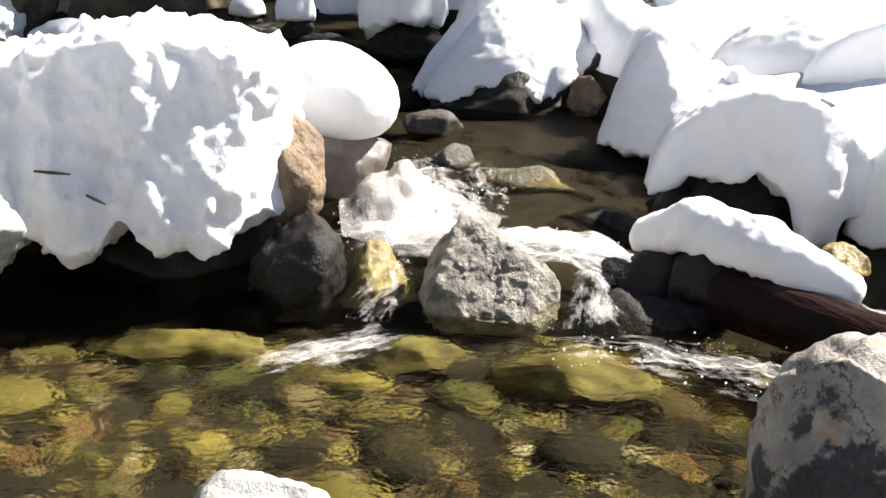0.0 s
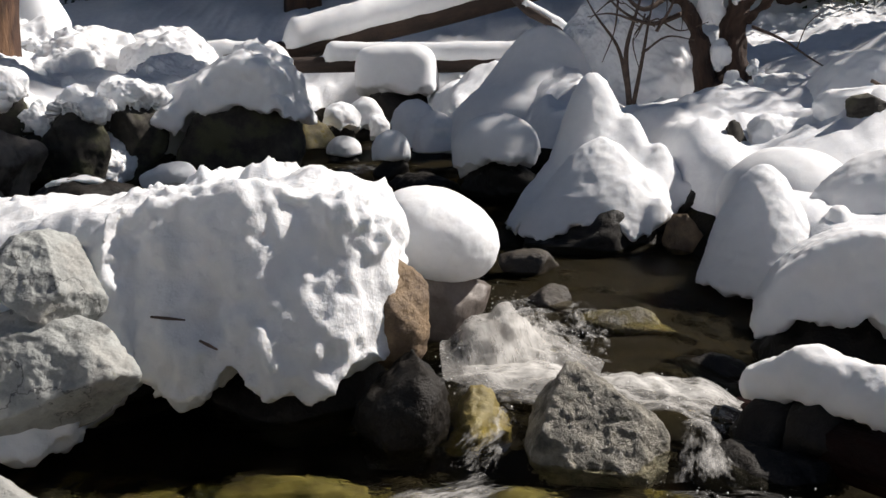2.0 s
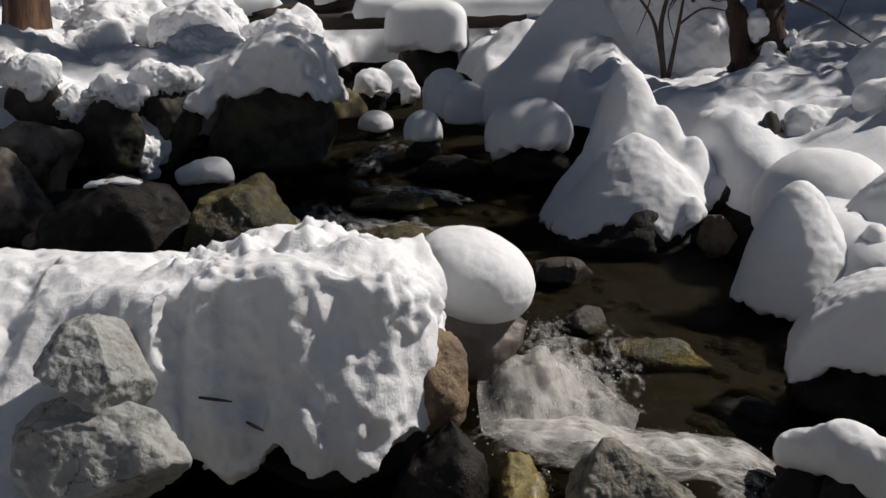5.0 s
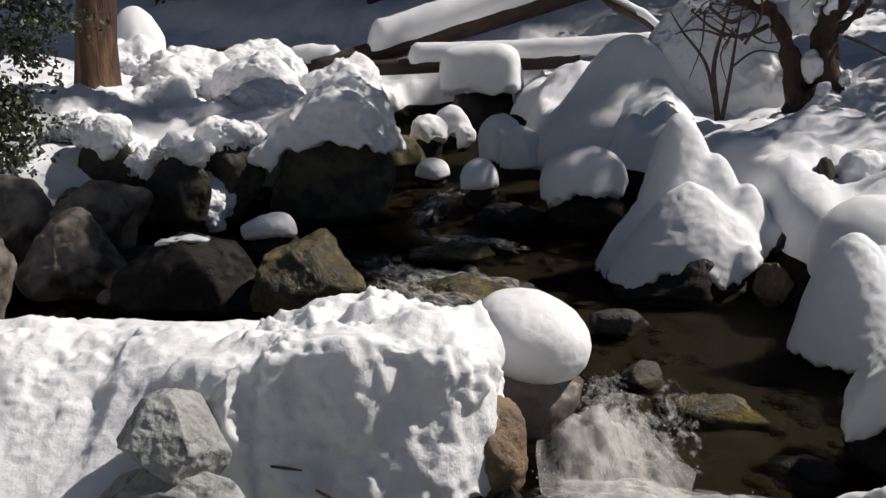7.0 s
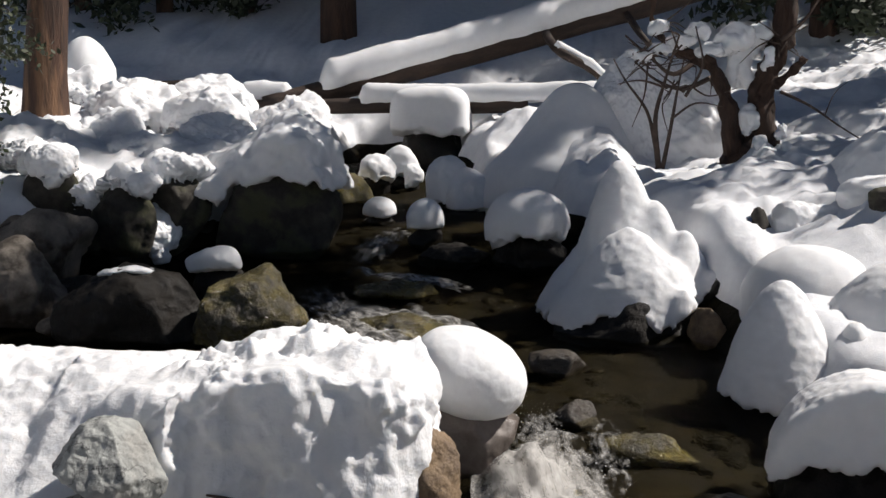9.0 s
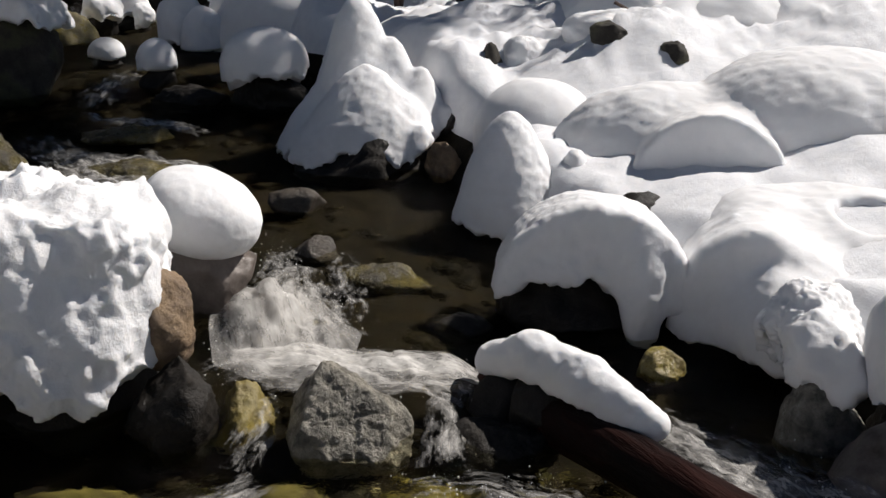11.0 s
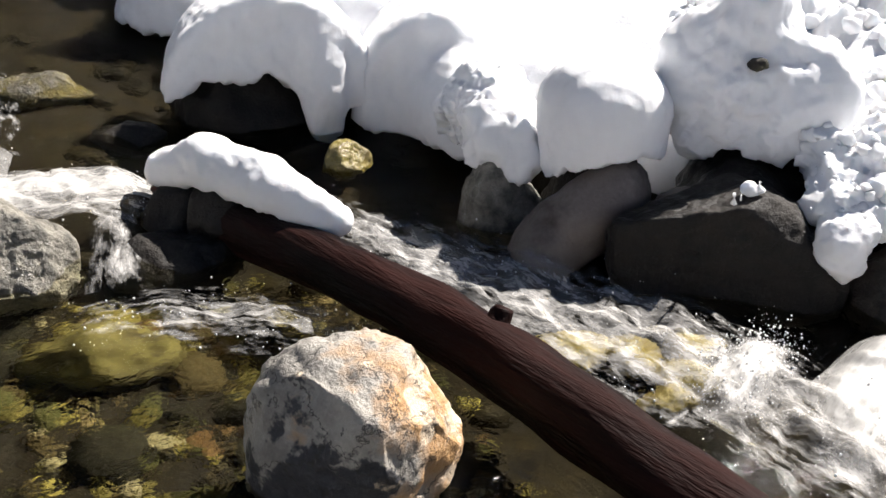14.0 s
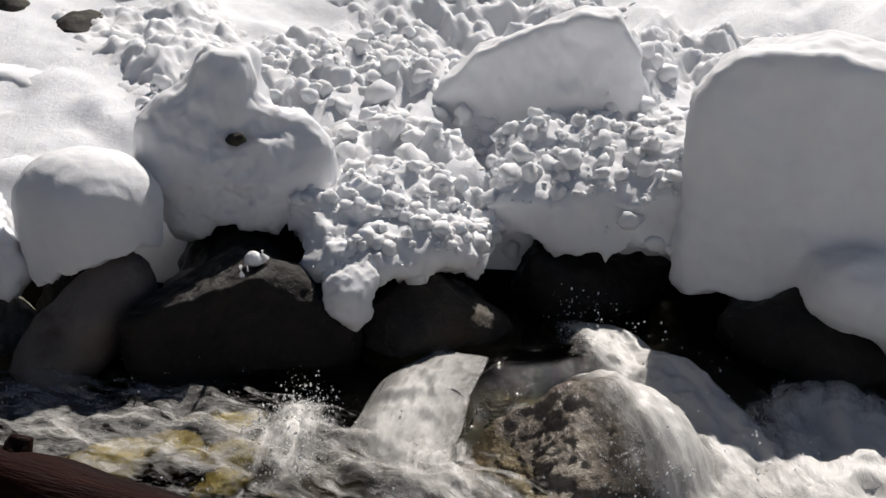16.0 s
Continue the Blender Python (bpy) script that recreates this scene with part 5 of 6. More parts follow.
low_block = cut_block((4.55, 2.80), (5.02, 1.85), 0.6, ((0, 0.46), (0.2, 0.58), (0.35, 0.52), (0.55, 0.62), (0.7, 0.54), (1, 0.64)), 0.27, "overhanging block of snow topped with rubble", rise=0.48, swell=0.03, clump=0.02, top_clump=0.10, grit=0.03, round_=0.035, step=0.018)
cut_block((4.86, 1.86), (5.22, 0.30), 0.75, ((0, 1.18), (0.12, 1.36), (0.35, 1.42), (0.6, 1.36), (1, 1.25)), 0.18, "tall cut block of snow", swell=0.03, clump=0.006, top_clump=0.01, round_=0.09,
          extra=(((4.98, 0.98, 0.36), (0.20, 0.26, 0.20)), ((5.02, 0.62, 0.25), (0.2, 0.3, 0.22))))
cut_block((5.50, 3.88), (6.20, 2.70), 0.5, ((0, 0.72), (0.22, 1.06), (0.7, 1.30), (0.86, 1.32), (1, 1.05)), 0.1, "broken block of snow on the bank", swell=0.03, clump=0.012, top_clump=0.012, round_=0.07)
# these rocks carry the undercut's shade in their near-black colour
stone((5.2, 1.1, 0.0), (0.5, 0.7, 0.34), DARK, "near-black rock filling the shaded undercut beneath the snow", cuts=6, group="undercut rocks")
stone((5.1, 2.5, 0.0), (0.55, 0.55, 0.36), DARK, "near-black rock filling the shaded undercut beneath the snow", cuts=6, group="undercut rocks")
stone((5.75, 1.4, 0.0), (0.62, 0.6, 0.42), DARK, "near-black rock filling the shaded undercut beneath the snow", cuts=6, group="undercut rocks")
stone((3.50, 1.56, -0.04), (0.46, 0.46, 0.42), WET_TAN, "wet peaked rock with water sheeting over one side", cuts=4, level=6, seed=61, sharp=0.02, tight=(0.8, 0.95), crags=(0.03, 0.2),
      faces_at=((-0.62, 0.50, 0.60, 0.45), (-0.05, -0.55, 0.83, 0.45), (0.5, 0.5, 0.7, 0.75)))
stone((4.1, 2.75, -0.05), (0.5, 0.4, 0.3), BROWN, "brown rock under the crumbled snow", cuts=8)
foam([(3.86, 1.84, 0.12), (3.74, 1.50, 0.26), (3.58, 1.18, 0.32), (3.36, 0.90, 0.32)], "thin bright sheet of water over a rock", 0.03, 0.05, 0.74, over=((3.54, 1.52, -0.10), (0.46, 0.46, 0.40)))
# white drops over the wet rock serve as its glints
spray([(3.45, 1.45, 0.12), (3.40, 1.25, 0.16), (3.30, 1.05, 0.12)], 500, 0.3)


def rubble(spots, count, sizes, label, seed):
    """Broken lumps of snow strewn over the bank round spots of (x, y, spread)."""
    rng = random.Random(seed)
    base, tris = ball(2)
    verts, faces = [], []
    for n in range(count):
        x, y, s = rng.choice(spots)
        x, y = x + rng.gauss(0, s), y + rng.gauss(0, s)
        if float(outside(np.array(x), np.array(y))) < 0.12:
            continue
        z = float(snow_at(np.array(x), np.array(y)))
        r = rng.uniform(*sizes)
        v = base * (r * rng.uniform(0.8, 1.3), r * rng.uniform(0.8, 1.3), r * rng.uniform(0.6, 1.0))
        v = v * (1 + 0.35 * fbm(base + 7.7 * n, 0.9, 2, n))[:, None]
        faces.append(tris + len(base) * len(verts))
        verts.append(v + (x, y, z + 0.25 * r))
    return placed("snow_rubble", np.concatenate(verts), np.concatenate(faces), SNOW, label, "snow", "", "stuff")


def crumbled(x0, x1, y0, y1, label, seed, high=1.0, step=0.022):
    """A patch of snow broken into clods, melting into the bank at its edges."""
    def height(x, y):
        p = np.stack([x, y, 0 * x], -1)
        p = p + 0.07 * np.stack([fbm(p, 0.3, 3, seed + k) for k in (11, 13, 17)], -1)
        u = np.minimum(np.minimum(x - x0, x1 - x), np.minimum(y - y0, y1 - y)) / 0.7
        fade = smooth(0, 1, u + 0.35 * fbm(p, 0.5, 2, seed + 1)) * smooth(0.0, 0.35, outside(x, y))
        lump = sum(a * (1 - (1 - clods(p, b, seed + n)) ** 2) for n, (a, b) in enumerate(((0.12, 0.36), (0.075, 0.16), (0.04, 0.07)))) + 0.10 * fbm(p, 0.7, 2, seed + 5) + 0.016 * fbm(p, 0.07, 2, seed + 6)
        return snow_at(x, y) - 0.16 + fade * (0.12 + high * (lump - 0.12))
    return placed("broken_snow", *sheet(np.arange(x0, x1, step), np.arange(y0, y1, step), height), SNOW, label, "snow", "", "stuff")


def debris(ob, count, sizes, label, seed, inside=None):
    """Small broken lumps of snow lying on the upper side of a drift."""
    rng = random.Random(seed)
    base, tris = ball(2)
    points = ob.data.vertices
    way = math.copysign(1, max(points, key=lambda v: v.co.z).normal.z)
    tops = [v for v in points if way * v.normal.z > 0.35 and (inside is None or inside(v.co + ob.location))]
    verts, faces = [], []
    for n in range(count):
        v = rng.choice(tops)
        r = sizes[0] + (sizes[1] - sizes[0]) * rng.random() ** 2.5
        lump = base * (r * rng.uniform(0.8, 1.3), r * rng.uniform(0.8, 1.3), r * rng.uniform(0.7, 1.1))
        lump = lump * (1 + 0.45 * fbm(base + 7.7 * n, 0.8, 3, n))[:, None]
        faces.append(tris + len(base) * n)
        verts.append(lump + np.array(v.co + ob.location) + (0, 0, 0.3 * r))
    return placed("snow_rubble", np.concatenate(verts), np.concatenate(faces), SNOW, label, "snow", "", "stuff")


debris(heap, 300, (0.006, 0.05), "broken crumbs of snow over the heap by the water", 11)
debris(low_block, 200, (0.008, 0.06), "broken crumbs of snow over the overhanging block", 12)
broken = crumbled(3.7, 9.0, 1.6, 7.2, "churned snow broken into clods on the bank", 61)
debris(broken, 900, (0.012, 0.075), "broken crumbs of snow over the churned bank", 13, lambda c: 3.9 < c.x < 6.8 and 1.9 < c.y < 5.2)
rubble([(4.8, 3.8, 0.5), (5.4, 4.4, 0.6), (4.2, 3.4, 0.25)], 46, (0.03, 0.09), "broken lumps of snow strewn over the bank", 4)
stone((3.56, 3.52, 0.91), (0.045, 0.055, 0.033), DARKDRY, "small dark stone stuck in the snow mound", level=3, name="stone", category="stone")
stone((4.86, 6.52, 0.97), (0.34, 0.16, 0.12), DARKDRY, "dark rock edge showing through the snow", turn=28, level=4)
crumbled(0.9, 6.2, 10.7, 14.6, "trampled lumpy snow below the gnarled tree", 81, 0.5, 0.04)
crumbled(-10.5, -4.2, 10.4, 18.5, "lumpy broken snow on the far bank", 91, 1.0, 0.05)


# ---- trees and logs behind ----
def tree_of(foot, label, name="tree"):
    tree = tagged(new(name), label, "tree")
    tree.location = foot
    return tree


def limb(tree, points, radii, name="branch", mat=None, label=""):
    return placed(name, *tube(points, radii, 9, 0.2, points[0][0], rings=5), mat or TWIG, label, parent=tree)


def strip(points, wide, high, label, seed, parent=None):
    """A rounded strip of snow lying along a log."""
    pts = np.array(points, float)
    length = np.r_[0, np.cumsum(np.linalg.norm(np.diff(pts, axis=0), axis=1))]
    n, m = max(20, int(length[-1] / 0.09)), 15
    s = np.linspace(0, length[-1], n)
    path = np.stack([np.interp(s, length, pts[:, k]) for k in range(3)], 1)
    ahead = np.gradient(path, axis=0)
    side = np.stack([ahead[:, 1], -ahead[:, 0], 0 * s], 1)
    side /= np.linalg.norm(side, axis=1, keepdims=True)
    a = np.linspace(0, 2 * np.pi, m, endpoint=False)
    ends = np.clip(np.minimum(s, s[-1] - s) / (0.5 * high), 0.02, 1) ** 0.5
    swell = ends * (1 + 0.08 * fbm(path, 0.8, 3, seed))
    up = np.where(np.sin(a) > 0, np.abs(np.sin(a)) ** 0.8, -0.25)
    verts = path[:, None] + side[:, None] * (np.cos(a) * wide)[None, :, None] * swell[:, None, None]
    verts[..., 2] += up[None] * high * swell[:, None]
    verts = verts.reshape(-1, 3)
    verts = verts + 0.02 * np.stack([fbm(verts, 0.3, 3, seed + k) for k in range(3)], 1)
    faces = [[j * m + k, j * m + (k + 1) % m, (j + 1) * m + (k + 1) % m, (j + 1) * m + k] for j in range(n - 1) for k in range(m)]
    faces += [list(range(m))[::-1], [(n - 1) * m + k for k in range(m)]]
    return placed("snow_strip", verts, faces, SNOW, label, "snow" if parent is None else "", parent=parent)


gnarled = tree_of((2.3, 13.5, 1.7), "gnarled red-brown tree on the far bank, snow in its fork")


def knotty(points, radii, seed, knots=0.5):
    verts, faces = tube(points, radii, 18, knots, seed, rings=9)
    verts = np.array(verts)
    verts = verts + 0.05 * np.stack([fbm(verts * (1, 1, 0.4), 0.12, 3, seed + k) for k in range(3)], 1)
    return placed("trunk", verts, faces, BARK_DARK, parent=gnarled)


knotty([(2.28, 13.5, 1.5), (2.28, 13.5, 2.0), (2.30, 13.5, 2.22), (2.34, 13.5, 2.45)], [0.44, 0.31, 0.24, 0.14], 5)
knotty([(2.06, 13.45, 1.9), (2.03, 13.42, 2.35), (1.93, 13.4, 2.8), (1.80, 13.4, 3.16), (1.58, 13.4, 3.38), (1.21, 13.4, 3.51), (1.02, 13.4, 3.80), (0.9, 13.4, 4.3)], [0.16, 0.11, 0.10, 0.09, 0.075, 0.05, 0.035, 0.02], 11)
knotty([(2.40, 13.5, 1.9), (2.40, 13.5, 2.6), (2.40, 13.5, 3.05), (2.55, 13.5, 3.45), (2.64, 13.5, 3.75), (2.78, 13.6, 5.0), (2.9, 13.7, 8.0)], [0.22, 0.15, 0.13, 0.12, 0.13, 0.12, 0.08], 17)
knotty([(2.5, 13.45, 3.02), (2.72, 13.4, 3.18), (2.92, 13.35, 3.36)], [0.07, 0.055, 0.03], 23, 0.3)
knotty([(2.16, 13.45, 2.05), (1.86, 13.3, 2.0), (1.7, 13.2, 1.9)], [0.12, 0.08, 0.05], 29, 0.4)
knotty([(2.4, 13.4, 2.1), (2.62, 13.25, 2.0), (2.78, 13.1, 1.88)], [0.12, 0.09, 0.05], 31, 0.4)
for pts, r in (([(2.62, 13.45, 2.95), (2.95, 13.2, 2.75), (3.25, 13.1, 2.52), (3.6, 13.0, 2.28)], 0.022), ([(1.6, 13.7, 3.42), (1.25, 13.5, 3.2), (0.95, 13.4, 3.4), (0.6, 13.3, 3.7)], 0.04),
               ([(1.75, 13.65, 3.15), (1.35, 13.4, 3.0), (1.0, 13.3, 3.12), (0.72, 13.2, 3.35)], 0.035), ([(1.05, 13.2, 1.95), (1.0, 13.2, 2.6), (1.12, 13.25, 3.1), (1.3, 13.3, 3.7)], 0.04),
               ([(1.1, 13.2, 1.95), (1.2, 13.2, 2.5), (1.28, 13.2, 3.0), (1.36, 13.2, 3.4)], 0.03), ([(1.02, 13.3, 2.2), (0.9, 13.3, 2.7), (0.62, 13.3, 3.1), (0.45, 13.3, 3.4)], 0.026),
               ([(1.4, 13.4, 2.9), (1.6, 13.3, 3.3), (1.5, 13.3, 3.8)], 0.024), ([(1.2, 13.2, 2.6), (1.5, 13.1, 2.8), (1.85, 13.1, 2.75)], 0.018), ([(1.15, 13.2, 3.0), (0.8, 13.1, 3.1), (0.5, 13.0, 3.05)], 0.018),
               ([(0.9, 13.3, 3.35), (0.85, 13.2, 2.9), (0.7, 13.2, 2.5)], 0.015), ([(1.7, 13.6, 3.3), (1.9, 13.5, 3.05), (2.0, 13.4, 2.7)], 0.016), ([(2.6, 13.4, 3.6), (2.9, 13.3, 3.9), (3.1, 13.2, 4.3)], 0.03),
               ([(1.3, 13.4, 3.1), (1.1, 13.35, 2.8), (1.18, 13.3, 2.4)], 0.014), ([(1.45, 13.45, 3.05), (1.7, 13.35, 2.9), (2.05, 13.3, 3.0)], 0.014), ([(3.1, 13.1, 2.62), (3.2, 13.05, 2.9), (3.35, 13.0, 3.05)], 0.01)):
    limb(gnarled, pts, [r * (1 - 0.7 * n / (len(pts) - 1)) for n in range(len(pts))])
twigs = random.Random(19)
for _ in range(46):
    a = Vector(twigs.choice(((1.58, 13.4, 3.38), (1.21, 13.4, 3.51), (1.80, 13.4, 3.16), (1.02, 13.4, 3.8), (0.72, 13.2, 3.35), (0.95, 13.4, 3.4), (1.3, 13.3, 3.6), (1.28, 13.2, 3.0), (2.6, 13.45, 3.6)))) + Vector((twigs.uniform(-0.12, 0.12), 0, twigs.uniform(-0.1, 0.1)))
    turn, rise, reach = twigs.uniform(0, 2 * math.pi), twigs.uniform(-0.7, 0.8), twigs.uniform(0.2, 0.55)
    way = Vector((math.cos(turn), 0.6 * math.sin(turn), rise)) * reach
    limb(gnarled, [a[:], (a + 0.5 * way + Vector((0, 0, twigs.uniform(-0.06, 0.08))))[:], (a + way + Vector((twigs.uniform(-0.06, 0.06), 0, twigs.uniform(-0.06, 0.02))))[:]], [0.013, 0.009, 0.004], "twig")
for c, r in (((2.20, 13.42, 2.50), (0.09, 0.09, 0.18)), ((2.66, 13.3, 2.12), (0.10, 0.09, 0.14)), ((1.66, 13.4, 3.47), (0.16, 0.10, 0.10)), ((1.30, 13.4, 3.60), (0.15, 0.10, 0.09)), ((1.05, 13.35, 3.50), (0.13, 0.10, 0.11)),
             ((2.10, 13.6, 3.25), (0.16, 0.12, 0.30)), ((1.95, 13.55, 3.60), (0.24, 0.14, 0.20)), ((2.30, 13.6, 3.60), (0.15, 0.12, 0.24)), ((1.0, 13.3, 3.78), (0.10, 0.1, 0.07)), ((2.43, 13.38, 3.32), (0.06, 0.07, 0.12)),
             ((2.62, 13.36, 2.42), (0.05, 0.06, 0.09)), ((0.78, 13.25, 3.42), (0.10, 0.08, 0.06)), ((1.50, 13.4, 3.72), (0.17, 0.10, 0.12)), ((2.32, 13.32, 2.26), (0.07, 0.07, 0.08))):
    drift([(c, r), ((c[0] + 0.5 * r[0], c[1], c[2] + 0.4 * r[2]), (0.6 * r[0], 0.7 * r[1], 0.6 * r[2]))], c[2] - r[2] * 0.6, "clump of snow", lumps=0.05, crumble=0.035, level=4, name="snow_clump", parent=gnarled, ragged=0.06, drape=1.0)
# boughs out of view that carry the added shade-casting crown
for base, tip in (((2.7, 13.6, 6.5), (1.6, 13.2, 7.2)), ((2.8, 13.6, 7.0), (3.8, 13.9, 7.9)), ((2.85, 13.65, 7.6), (2.2, 14.2, 8.9)), ((2.9, 13.7, 7.9), (3.3, 13.2, 9.2)), ((2.8, 13.6, 7.2), (2.3, 12.9, 8.2))):
    limb(gnarled, [base, [(p + q) / 2 + (0.1 if k == 2 else 0) for k, (p, q) in enumerate(zip(base, tip))], tip], [0.06, 0.04, 0.015])
drift([((0.95, 15.1, 2.35), (0.85, 0.6, 1.30)), ((1.55, 14.9, 2.2), (0.65, 0.5, 1.15)), ((1.75, 14.5, 2.0), (0.5, 0.4, 0.75))], 1.5, "tall hump of snow behind the gnarled tree, crumbled on one side", lumps=0.06, crumble=0.045, name="snow_mound", level=7, blend=0.2)
drift([((4.0, 15.2, 2.0), (1.3, 0.9, 0.8)), ((5.6, 15.6, 2.2), (1.4, 1.0, 1.0))], 1.2, "rounded drift of snow behind the gnarled tree", lumps=0.06, name="snow_mound")
straight = tree_of((-8.0, 14.0, 2.0), "straight red-brown tree trunk standing in snow")
limb(straight, [(-8.05, 14.0, 1.8), (-7.95, 14.0, 3.4), (-7.8, 14.0, 6.0), (-7.7, 14.0, 11.0)], [0.38, 0.30, 0.28, 0.2], "trunk", BARK)
LEANING = [(-6.2, 19.0, 3.0), (-2.0, 20.5, 4.2), (3.4, 22.4, 5.85)]
leaning = log_thing(LEANING, [0.22, 0.26, 0.30], LOGWOOD, "long leaning fallen trunk behind the stream")
strip([(-5.2, 19.33, 3.42), (-2.0, 20.45, 4.36), (3.4, 22.35, 6.0)], 0.32, 0.48, "thick strip of snow along a fallen trunk", 71)
limb(leaning, [(-0.75, 20.7, 4.55), (-0.45, 19.5, 4.07), (0.21, 19.5, 3.68), (0.68, 19.5, 3.25), (1.05, 19.4, 2.95)], [0.09, 0.09, 0.08, 0.06, 0.03], mat=LOGWOOD)
strip([(-0.5, 19.5, 4.14), (0.21, 19.5, 3.75), (0.60, 19.5, 3.38)], 0.10, 0.15, "snow along a broken branch", 73, parent=leaning)
limb(leaning, [(0.9, 21.4, 5.0), (1.2, 20.4, 4.4), (1.6, 19.6, 3.9)], [0.08, 0.06, 0.03], mat=LOGWOOD)
log_thing([(-8.4, 19.0, 3.0), (-4.5, 19.0, 3.02), (-1.0, 19.1, 3.0)], [0.13, 0.15, 0.15], LOGWOOD, "thin brown log lying behind the boulders", group="thin logs behind the boulders")
strip([(-4.3, 19.0, 3.14), (0.5, 19.2, 3.14)], 0.2, 0.3, "strip of snow along a thin log", 77)
strip([(-6.9, 19.3, 3.1), (-5.6, 19.2, 3.1)], 0.2, 0.42, "strip of snow along a thin log", 79)
log_thing([(-8.9, 20.0, 3.5), (-7.8, 20.0, 3.48), (-6.6, 20.1, 3.3)], [0.12, 0.13, 0.12], LOGWOOD, "thin brown log lying behind the boulders", group="thin logs behind the boulders")
pole = log_thing([(3.97, 11.0, 2.1), (4.15, 11.0, 2.7), (4.36, 11.0, 3.4)], [0.04, 0.045, 0.05], TWIG, "snow-dusted pole leaning out of the bank", "leaning_pole")
strip([(3.9, 10.98, 2.25), (4.08, 10.98, 2.75), (4.28, 10.98, 3.35)], 0.05, 0.06, "thin snow", 83, parent=pole)
for a, b in (((3.3, 10.4, 1.95), (3.62, 10.3, 1.86)), ((3.2, 10.45, 2.05), (3.45, 10.4, 1.92)), ((4.3, 10.9, 2.45), (4.7, 10.8, 2.62))):
    placed("twig", *tube([a, [(p + q) / 2 for p, q in zip(a, b)], b], [0.02, 0.015, 0.008], 6, 0.2, rings=3), TWIG, "dark twig sticking out of the snowy bank", "twig", "twigs in the bank")


def leaf_mesh(spots, size, seed, mat, name, parent, long=1.8, label=""):
    """A crown of many small leaves round spots of (x, y, z, spread, count)."""
    rng = np.random.default_rng(seed)
    centres = np.concatenate([rng.normal((x, y, z), (s, s, s * 0.7), (int(n), 3)) for x, y, z, s, n in spots])
    n = len(centres)
    a = rng.normal(size=(n, 3))
    a /= np.linalg.norm(a, axis=1, keepdims=True)
    b = np.cross(a, rng.normal(size=(n, 3)))
    b /= np.linalg.norm(b, axis=1, keepdims=True)
    s = size * rng.uniform(0.6, 1.3, (n, 1))
    verts = np.stack([centres - a * s * long, centres + b * s, centres + a * s * long, centres - b * s], 1).reshape(-1, 3)
    faces = np.arange(4 * n).reshape(n, 4)
    return placed(name, verts, faces, mat, label, parent=parent, smooth=False)


def conifer(x, y, z, high, wide, seed, label, bare=0.25, thick=0.16, count=2600, boughs=26, needle=0.06):
    """A pine: a tapered trunk, drooping boughs and needle clumps with gaps between."""
    rng = random.Random(seed)
    tree = tree_of((x, y, z), label, "pine_tree")
    limb(tree, [(x, y, z - 0.4), (x + 0.05, y, z + high * 0.5), (x, y, z + high)], [thick * 1.2, thick * 0.8, 0.03], "trunk", BARK_DARK)
    spots = []
    for n in range(boughs):
        u = bare + (1 - bare) * (n + rng.random()) / boughs
        r = wide * (1 - u) ** 0.7 * rng.uniform(0.5, 1.15) + 0.15
        a = rng.uniform(0, 2 * math.pi)
        tip = (x + r * math.cos(a), y + r * math.sin(a), z + high * u - 0.25 * r)
        limb(tree, [(x, y, z + high * u), tip], [0.035, 0.012], "bough")
        for k in range(1, 5):
            f = 0.25 + 0.2 * k
            spots.append((x + (tip[0] - x) * f, y + (tip[1] - y) * f, z + high * u - 0.25 * r * f, 0.16 + 0.08 * r, count / boughs / 4))
    leaf_mesh(spots, needle, seed, NEEDLE, "crown", tree, 2.6)
    return tree


# a crown added to the gnarled tree, unseen high above the stream, to dapple the far bank
leaf_mesh([(1.7, 13.2, 7.3, 0.35, 240), (3.7, 13.9, 8.0, 0.4, 240), (2.2, 14.1, 8.9, 0.45, 260), (3.2, 13.2, 9.2, 0.4, 240), (2.3, 12.9, 8.2, 0.4, 240), (2.8, 13.7, 8.3, 0.5, 260)], 0.05, 35, NEEDLE, "crown", gnarled, 2.2)
# pines added out of view, placed only for the shadows they throw
SHADE = "unseen tall pine added to cast shade across the stream"
for x, y, high, bare, n in ((9.9, 17.7, 13.0, 0.16, 12), (10.5, 19.5, 12.0, 0.12, 13), (11.8, 18.8, 14.0, 0.3, 15), (11.0, 18.6, 24.0, 0.62, 16)):
    conifer(x, y, 2.2, high, 2.0, n, SHADE, bare=bare, count=5200, boughs=36)
for x, y, z, high, bare, thick, n in ((-6.05, 24.5, 0, 16.0, 0.4, 0.40, 21), (3.6, 26.0, 0, 10.0, 0.02, 0.2, 22), (-13.4, 25.6, 0, 12.0, -0.02, 0.2, 23), (-11.2, 25.9, 0, 11.0, -0.02, 0.2, 24),
                                      (-15.4, 26.4, 0, 12.0, -0.02, 0.2, 25), (-9.0, 26.2, 0, 12.0, -0.02, 0.2, 26), (5.3, 23.2, 0, 9.0, 0.0, 0.3, 27), (7.4, 23.8, 0, 10.0, 0.0, 0.2, 28), (-1.6, 29.0, 0, 12.0, 0.1, 0.2, 29)):
    z = float(snow_at(np.array(x), np.array(y)))
    conifer(x, y, z, high, 2.0, n, "dark pine on the shaded slope", bare=bare, thick=thick, count=5000)

conifer(9.6, 14.6, 2.2, 22.0, 1.9, 18, SHADE, bare=0.24, count=5200, boughs=38)

# rows of dense pines added uphill to cut skylight and darken the slope
wood = random.Random(77)
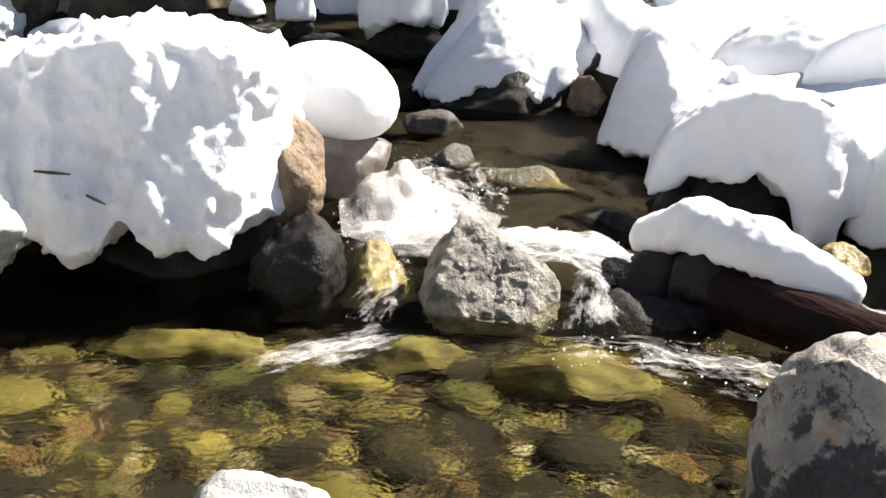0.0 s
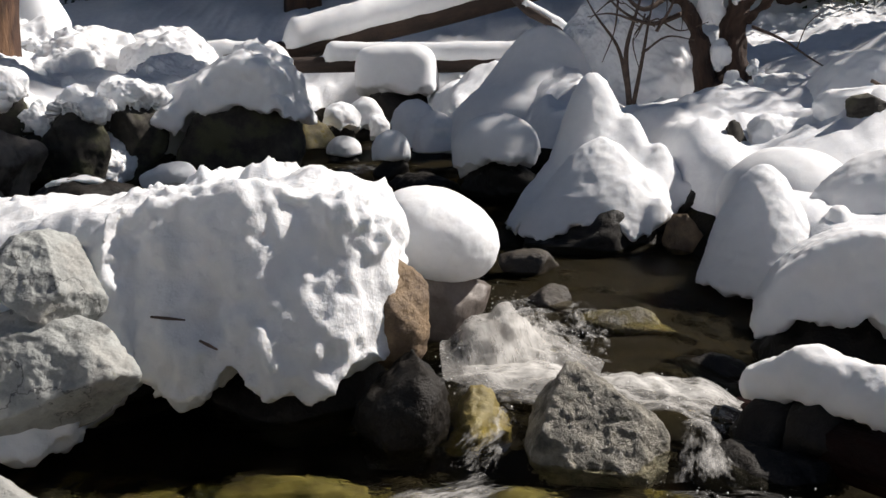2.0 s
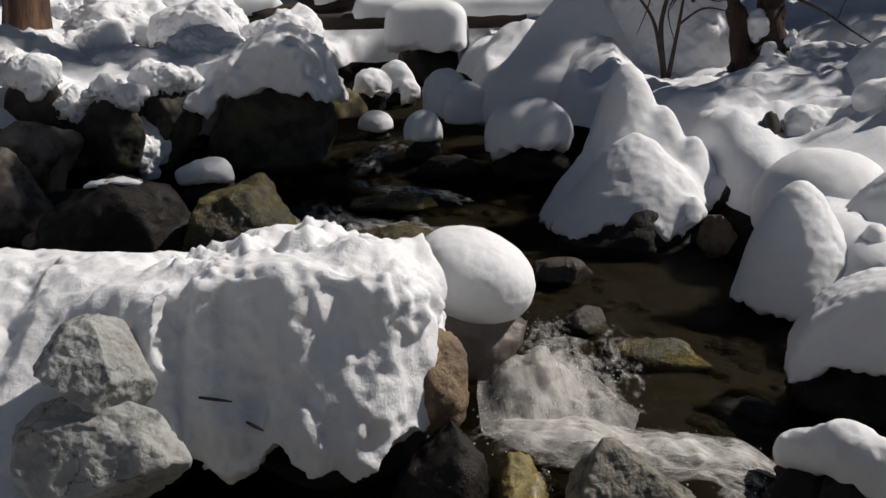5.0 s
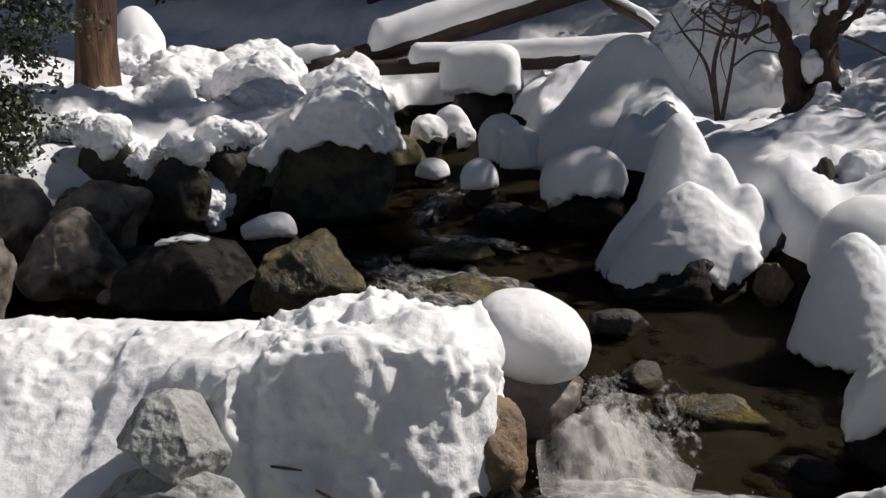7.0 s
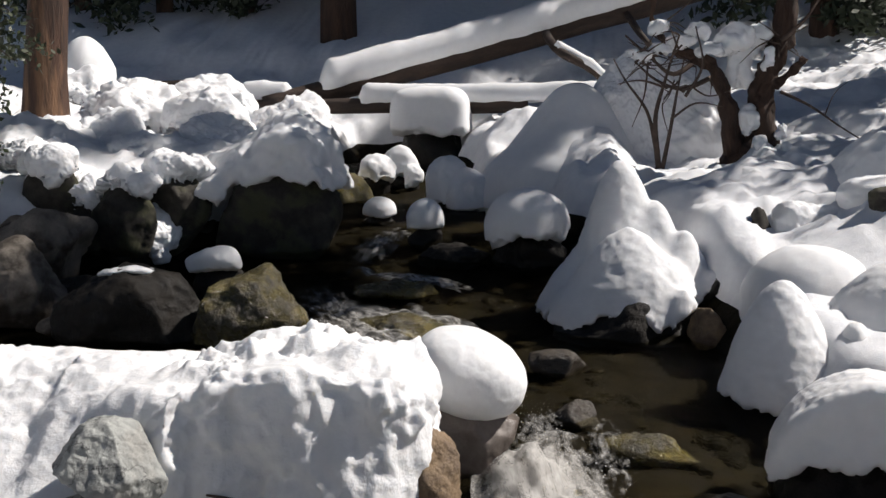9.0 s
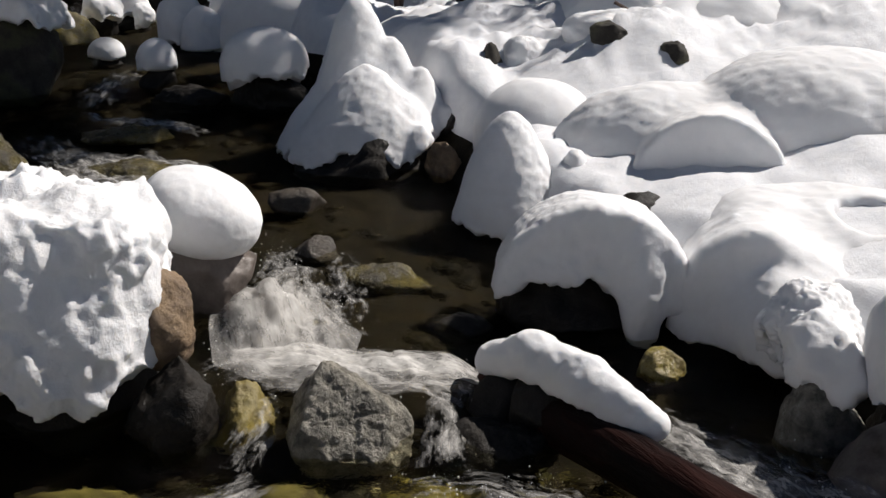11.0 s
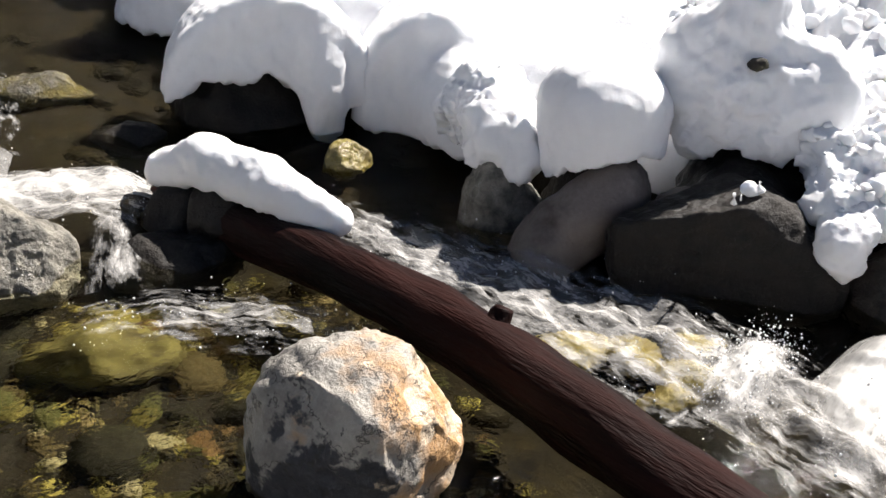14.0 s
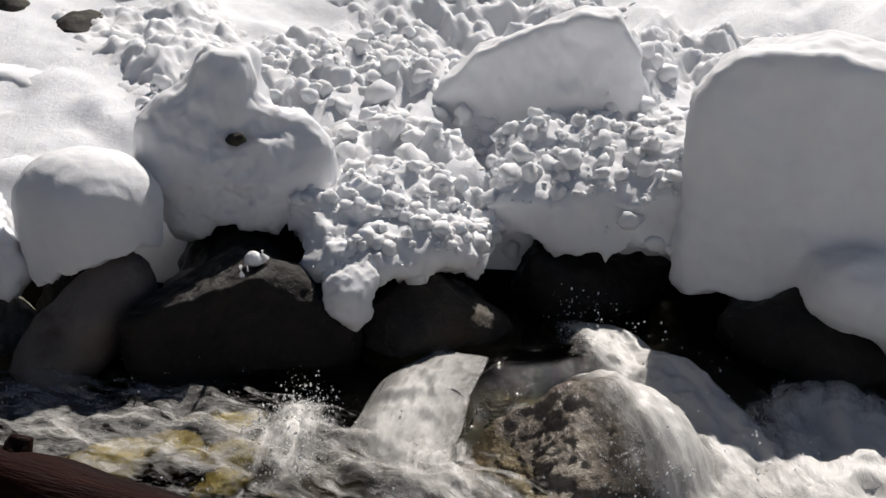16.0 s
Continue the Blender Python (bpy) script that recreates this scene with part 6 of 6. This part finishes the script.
for n in range(16):
    x, y = -22 + 2.2 * n + wood.uniform(-0.8, 0.8), 29.5 + wood.uniform(0, 6)
    conifer(x, y, float(snow_at(np.array(x), np.array(y))), wood.uniform(22, 30), 3.4, 200 + n, "tall dark pine added above the slope to block skylight", bare=0.02, thick=0.26, count=5200, boughs=26, needle=0.17)

bush = tree_of((-8.3, 11.4, 1.8), "small-leaved evergreen with drooping sprays beside the side pool", "evergreen_tree")
limb(bush, [(-8.4, 11.4, 1.7), (-8.3, 11.3, 3.2), (-8.0, 11.2, 5.0)], [0.12, 0.09, 0.05], "trunk", BARK)
spots = []
rng = random.Random(31)
for base, tip in (((-8.3, 11.3, 4.4), (-6.7, 11.0, 3.9)), ((-8.2, 11.3, 4.0), (-6.6, 10.9, 3.3)), ((-8.3, 11.3, 3.6), (-6.9, 11.1, 2.9)), ((-8.1, 11.2, 4.8), (-7.0, 11.0, 4.5)),
                  ((-8.3, 11.3, 2.6), (-6.7, 10.2, 2.15)), ((-8.3, 11.3, 2.2), (-6.9, 10.1, 1.8)), ((-8.3, 11.3, 2.8), (-7.0, 10.6, 2.4)), ((-8.2, 11.3, 4.2), (-6.95, 11.1, 3.7))):
    mid = [(p + q) / 2 + (0.15 if k == 2 else 0) for k, (p, q) in enumerate(zip(base, tip))]
    limb(bush, [base, mid, tip], [0.03, 0.02, 0.006])
    for k in range(9):
        f = 0.25 + 0.09 * k
        spots.append((*(p + (q - p) * f + rng.uniform(-0.12, 0.12) for p, q in zip(base, tip)), 0.15, 70))
leaf_mesh(spots, 0.026, 32, LEAF, "crown", bush)

# ---- stones of the stream bed ----
bed_rng = random.Random(8)
shapes = []
for n in range(8):
    base, tris = ball(3)
    v = base * (1, bed_rng.uniform(0.7, 0.95), bed_rng.uniform(0.45, 0.65))
    v = v * (1 + 0.16 * fbm(base + 5 * n, 0.9, 2, 300 + n))[:, None]
    shapes.append(mesh_of("cobble", v, tris, COBBLES))
placed_at = []
while len(placed_at) < 290:
    x, y = bed_rng.uniform(-2.4, 1.5), bed_rng.uniform(1.9, 4.15)
    r = bed_rng.choice((0.05, 0.065, 0.085, 0.11, 0.15)) * bed_rng.uniform(0.8, 1.2)
    if any((x - a) ** 2 + (y - b) ** 2 < (0.72 * (r + s)) ** 2 for a, b, s in placed_at):
        r *= 0.6
    placed_at.append((x, y, r))
    ob = new("cobble", shapes[bed_rng.randrange(8)])
    ob.parent = ground
    z = float(ground_at(np.array(x), np.array(y)))
    ob.matrix_basis = pose(x, y, z + 0.12 * r, bed_rng.uniform(-15, 15), bed_rng.uniform(-15, 15), bed_rng.uniform(0, 360)) @ Matrix.Diagonal((r, r, r, 1))
# the rest of the bed, upstream and in the race
verts, faces = [], []
base, tris = ball(2)
split = 0
for n in range(2600):
    pool = n > 1100
    x, y = (bed_rng.uniform(-2.6, 1.9), bed_rng.uniform(1.7, 4.3)) if pool else (bed_rng.uniform(-5.5, 4.2), bed_rng.uniform(1.2, 13))
    if float(outside(np.array(x), np.array(y))) > 0.1 or (not pool and y < 4.15 and x < 1.5):
        continue
    r = bed_rng.uniform(0.02, 0.05) if pool else bed_rng.uniform(0.04, 0.12)
    split = split if pool else len(verts) + 1
    v = base * (r, r * bed_rng.uniform(0.7, 1), r * 0.6) * (1 + 0.2 * fbm(base + 3.3 * n, 0.9, 2, n))[:, None]
    faces.append(tris + len(base) * len(verts))
    verts.append(v + (x, y, float(ground_at(np.array(x), np.array(y))) + 0.1 * r))
placed("stream_stones", np.concatenate(verts[split:]), np.concatenate(faces[split:]) - len(base) * split, PEBBLES, "small brown and olive stones under the pool", "stones", "", "stuff")
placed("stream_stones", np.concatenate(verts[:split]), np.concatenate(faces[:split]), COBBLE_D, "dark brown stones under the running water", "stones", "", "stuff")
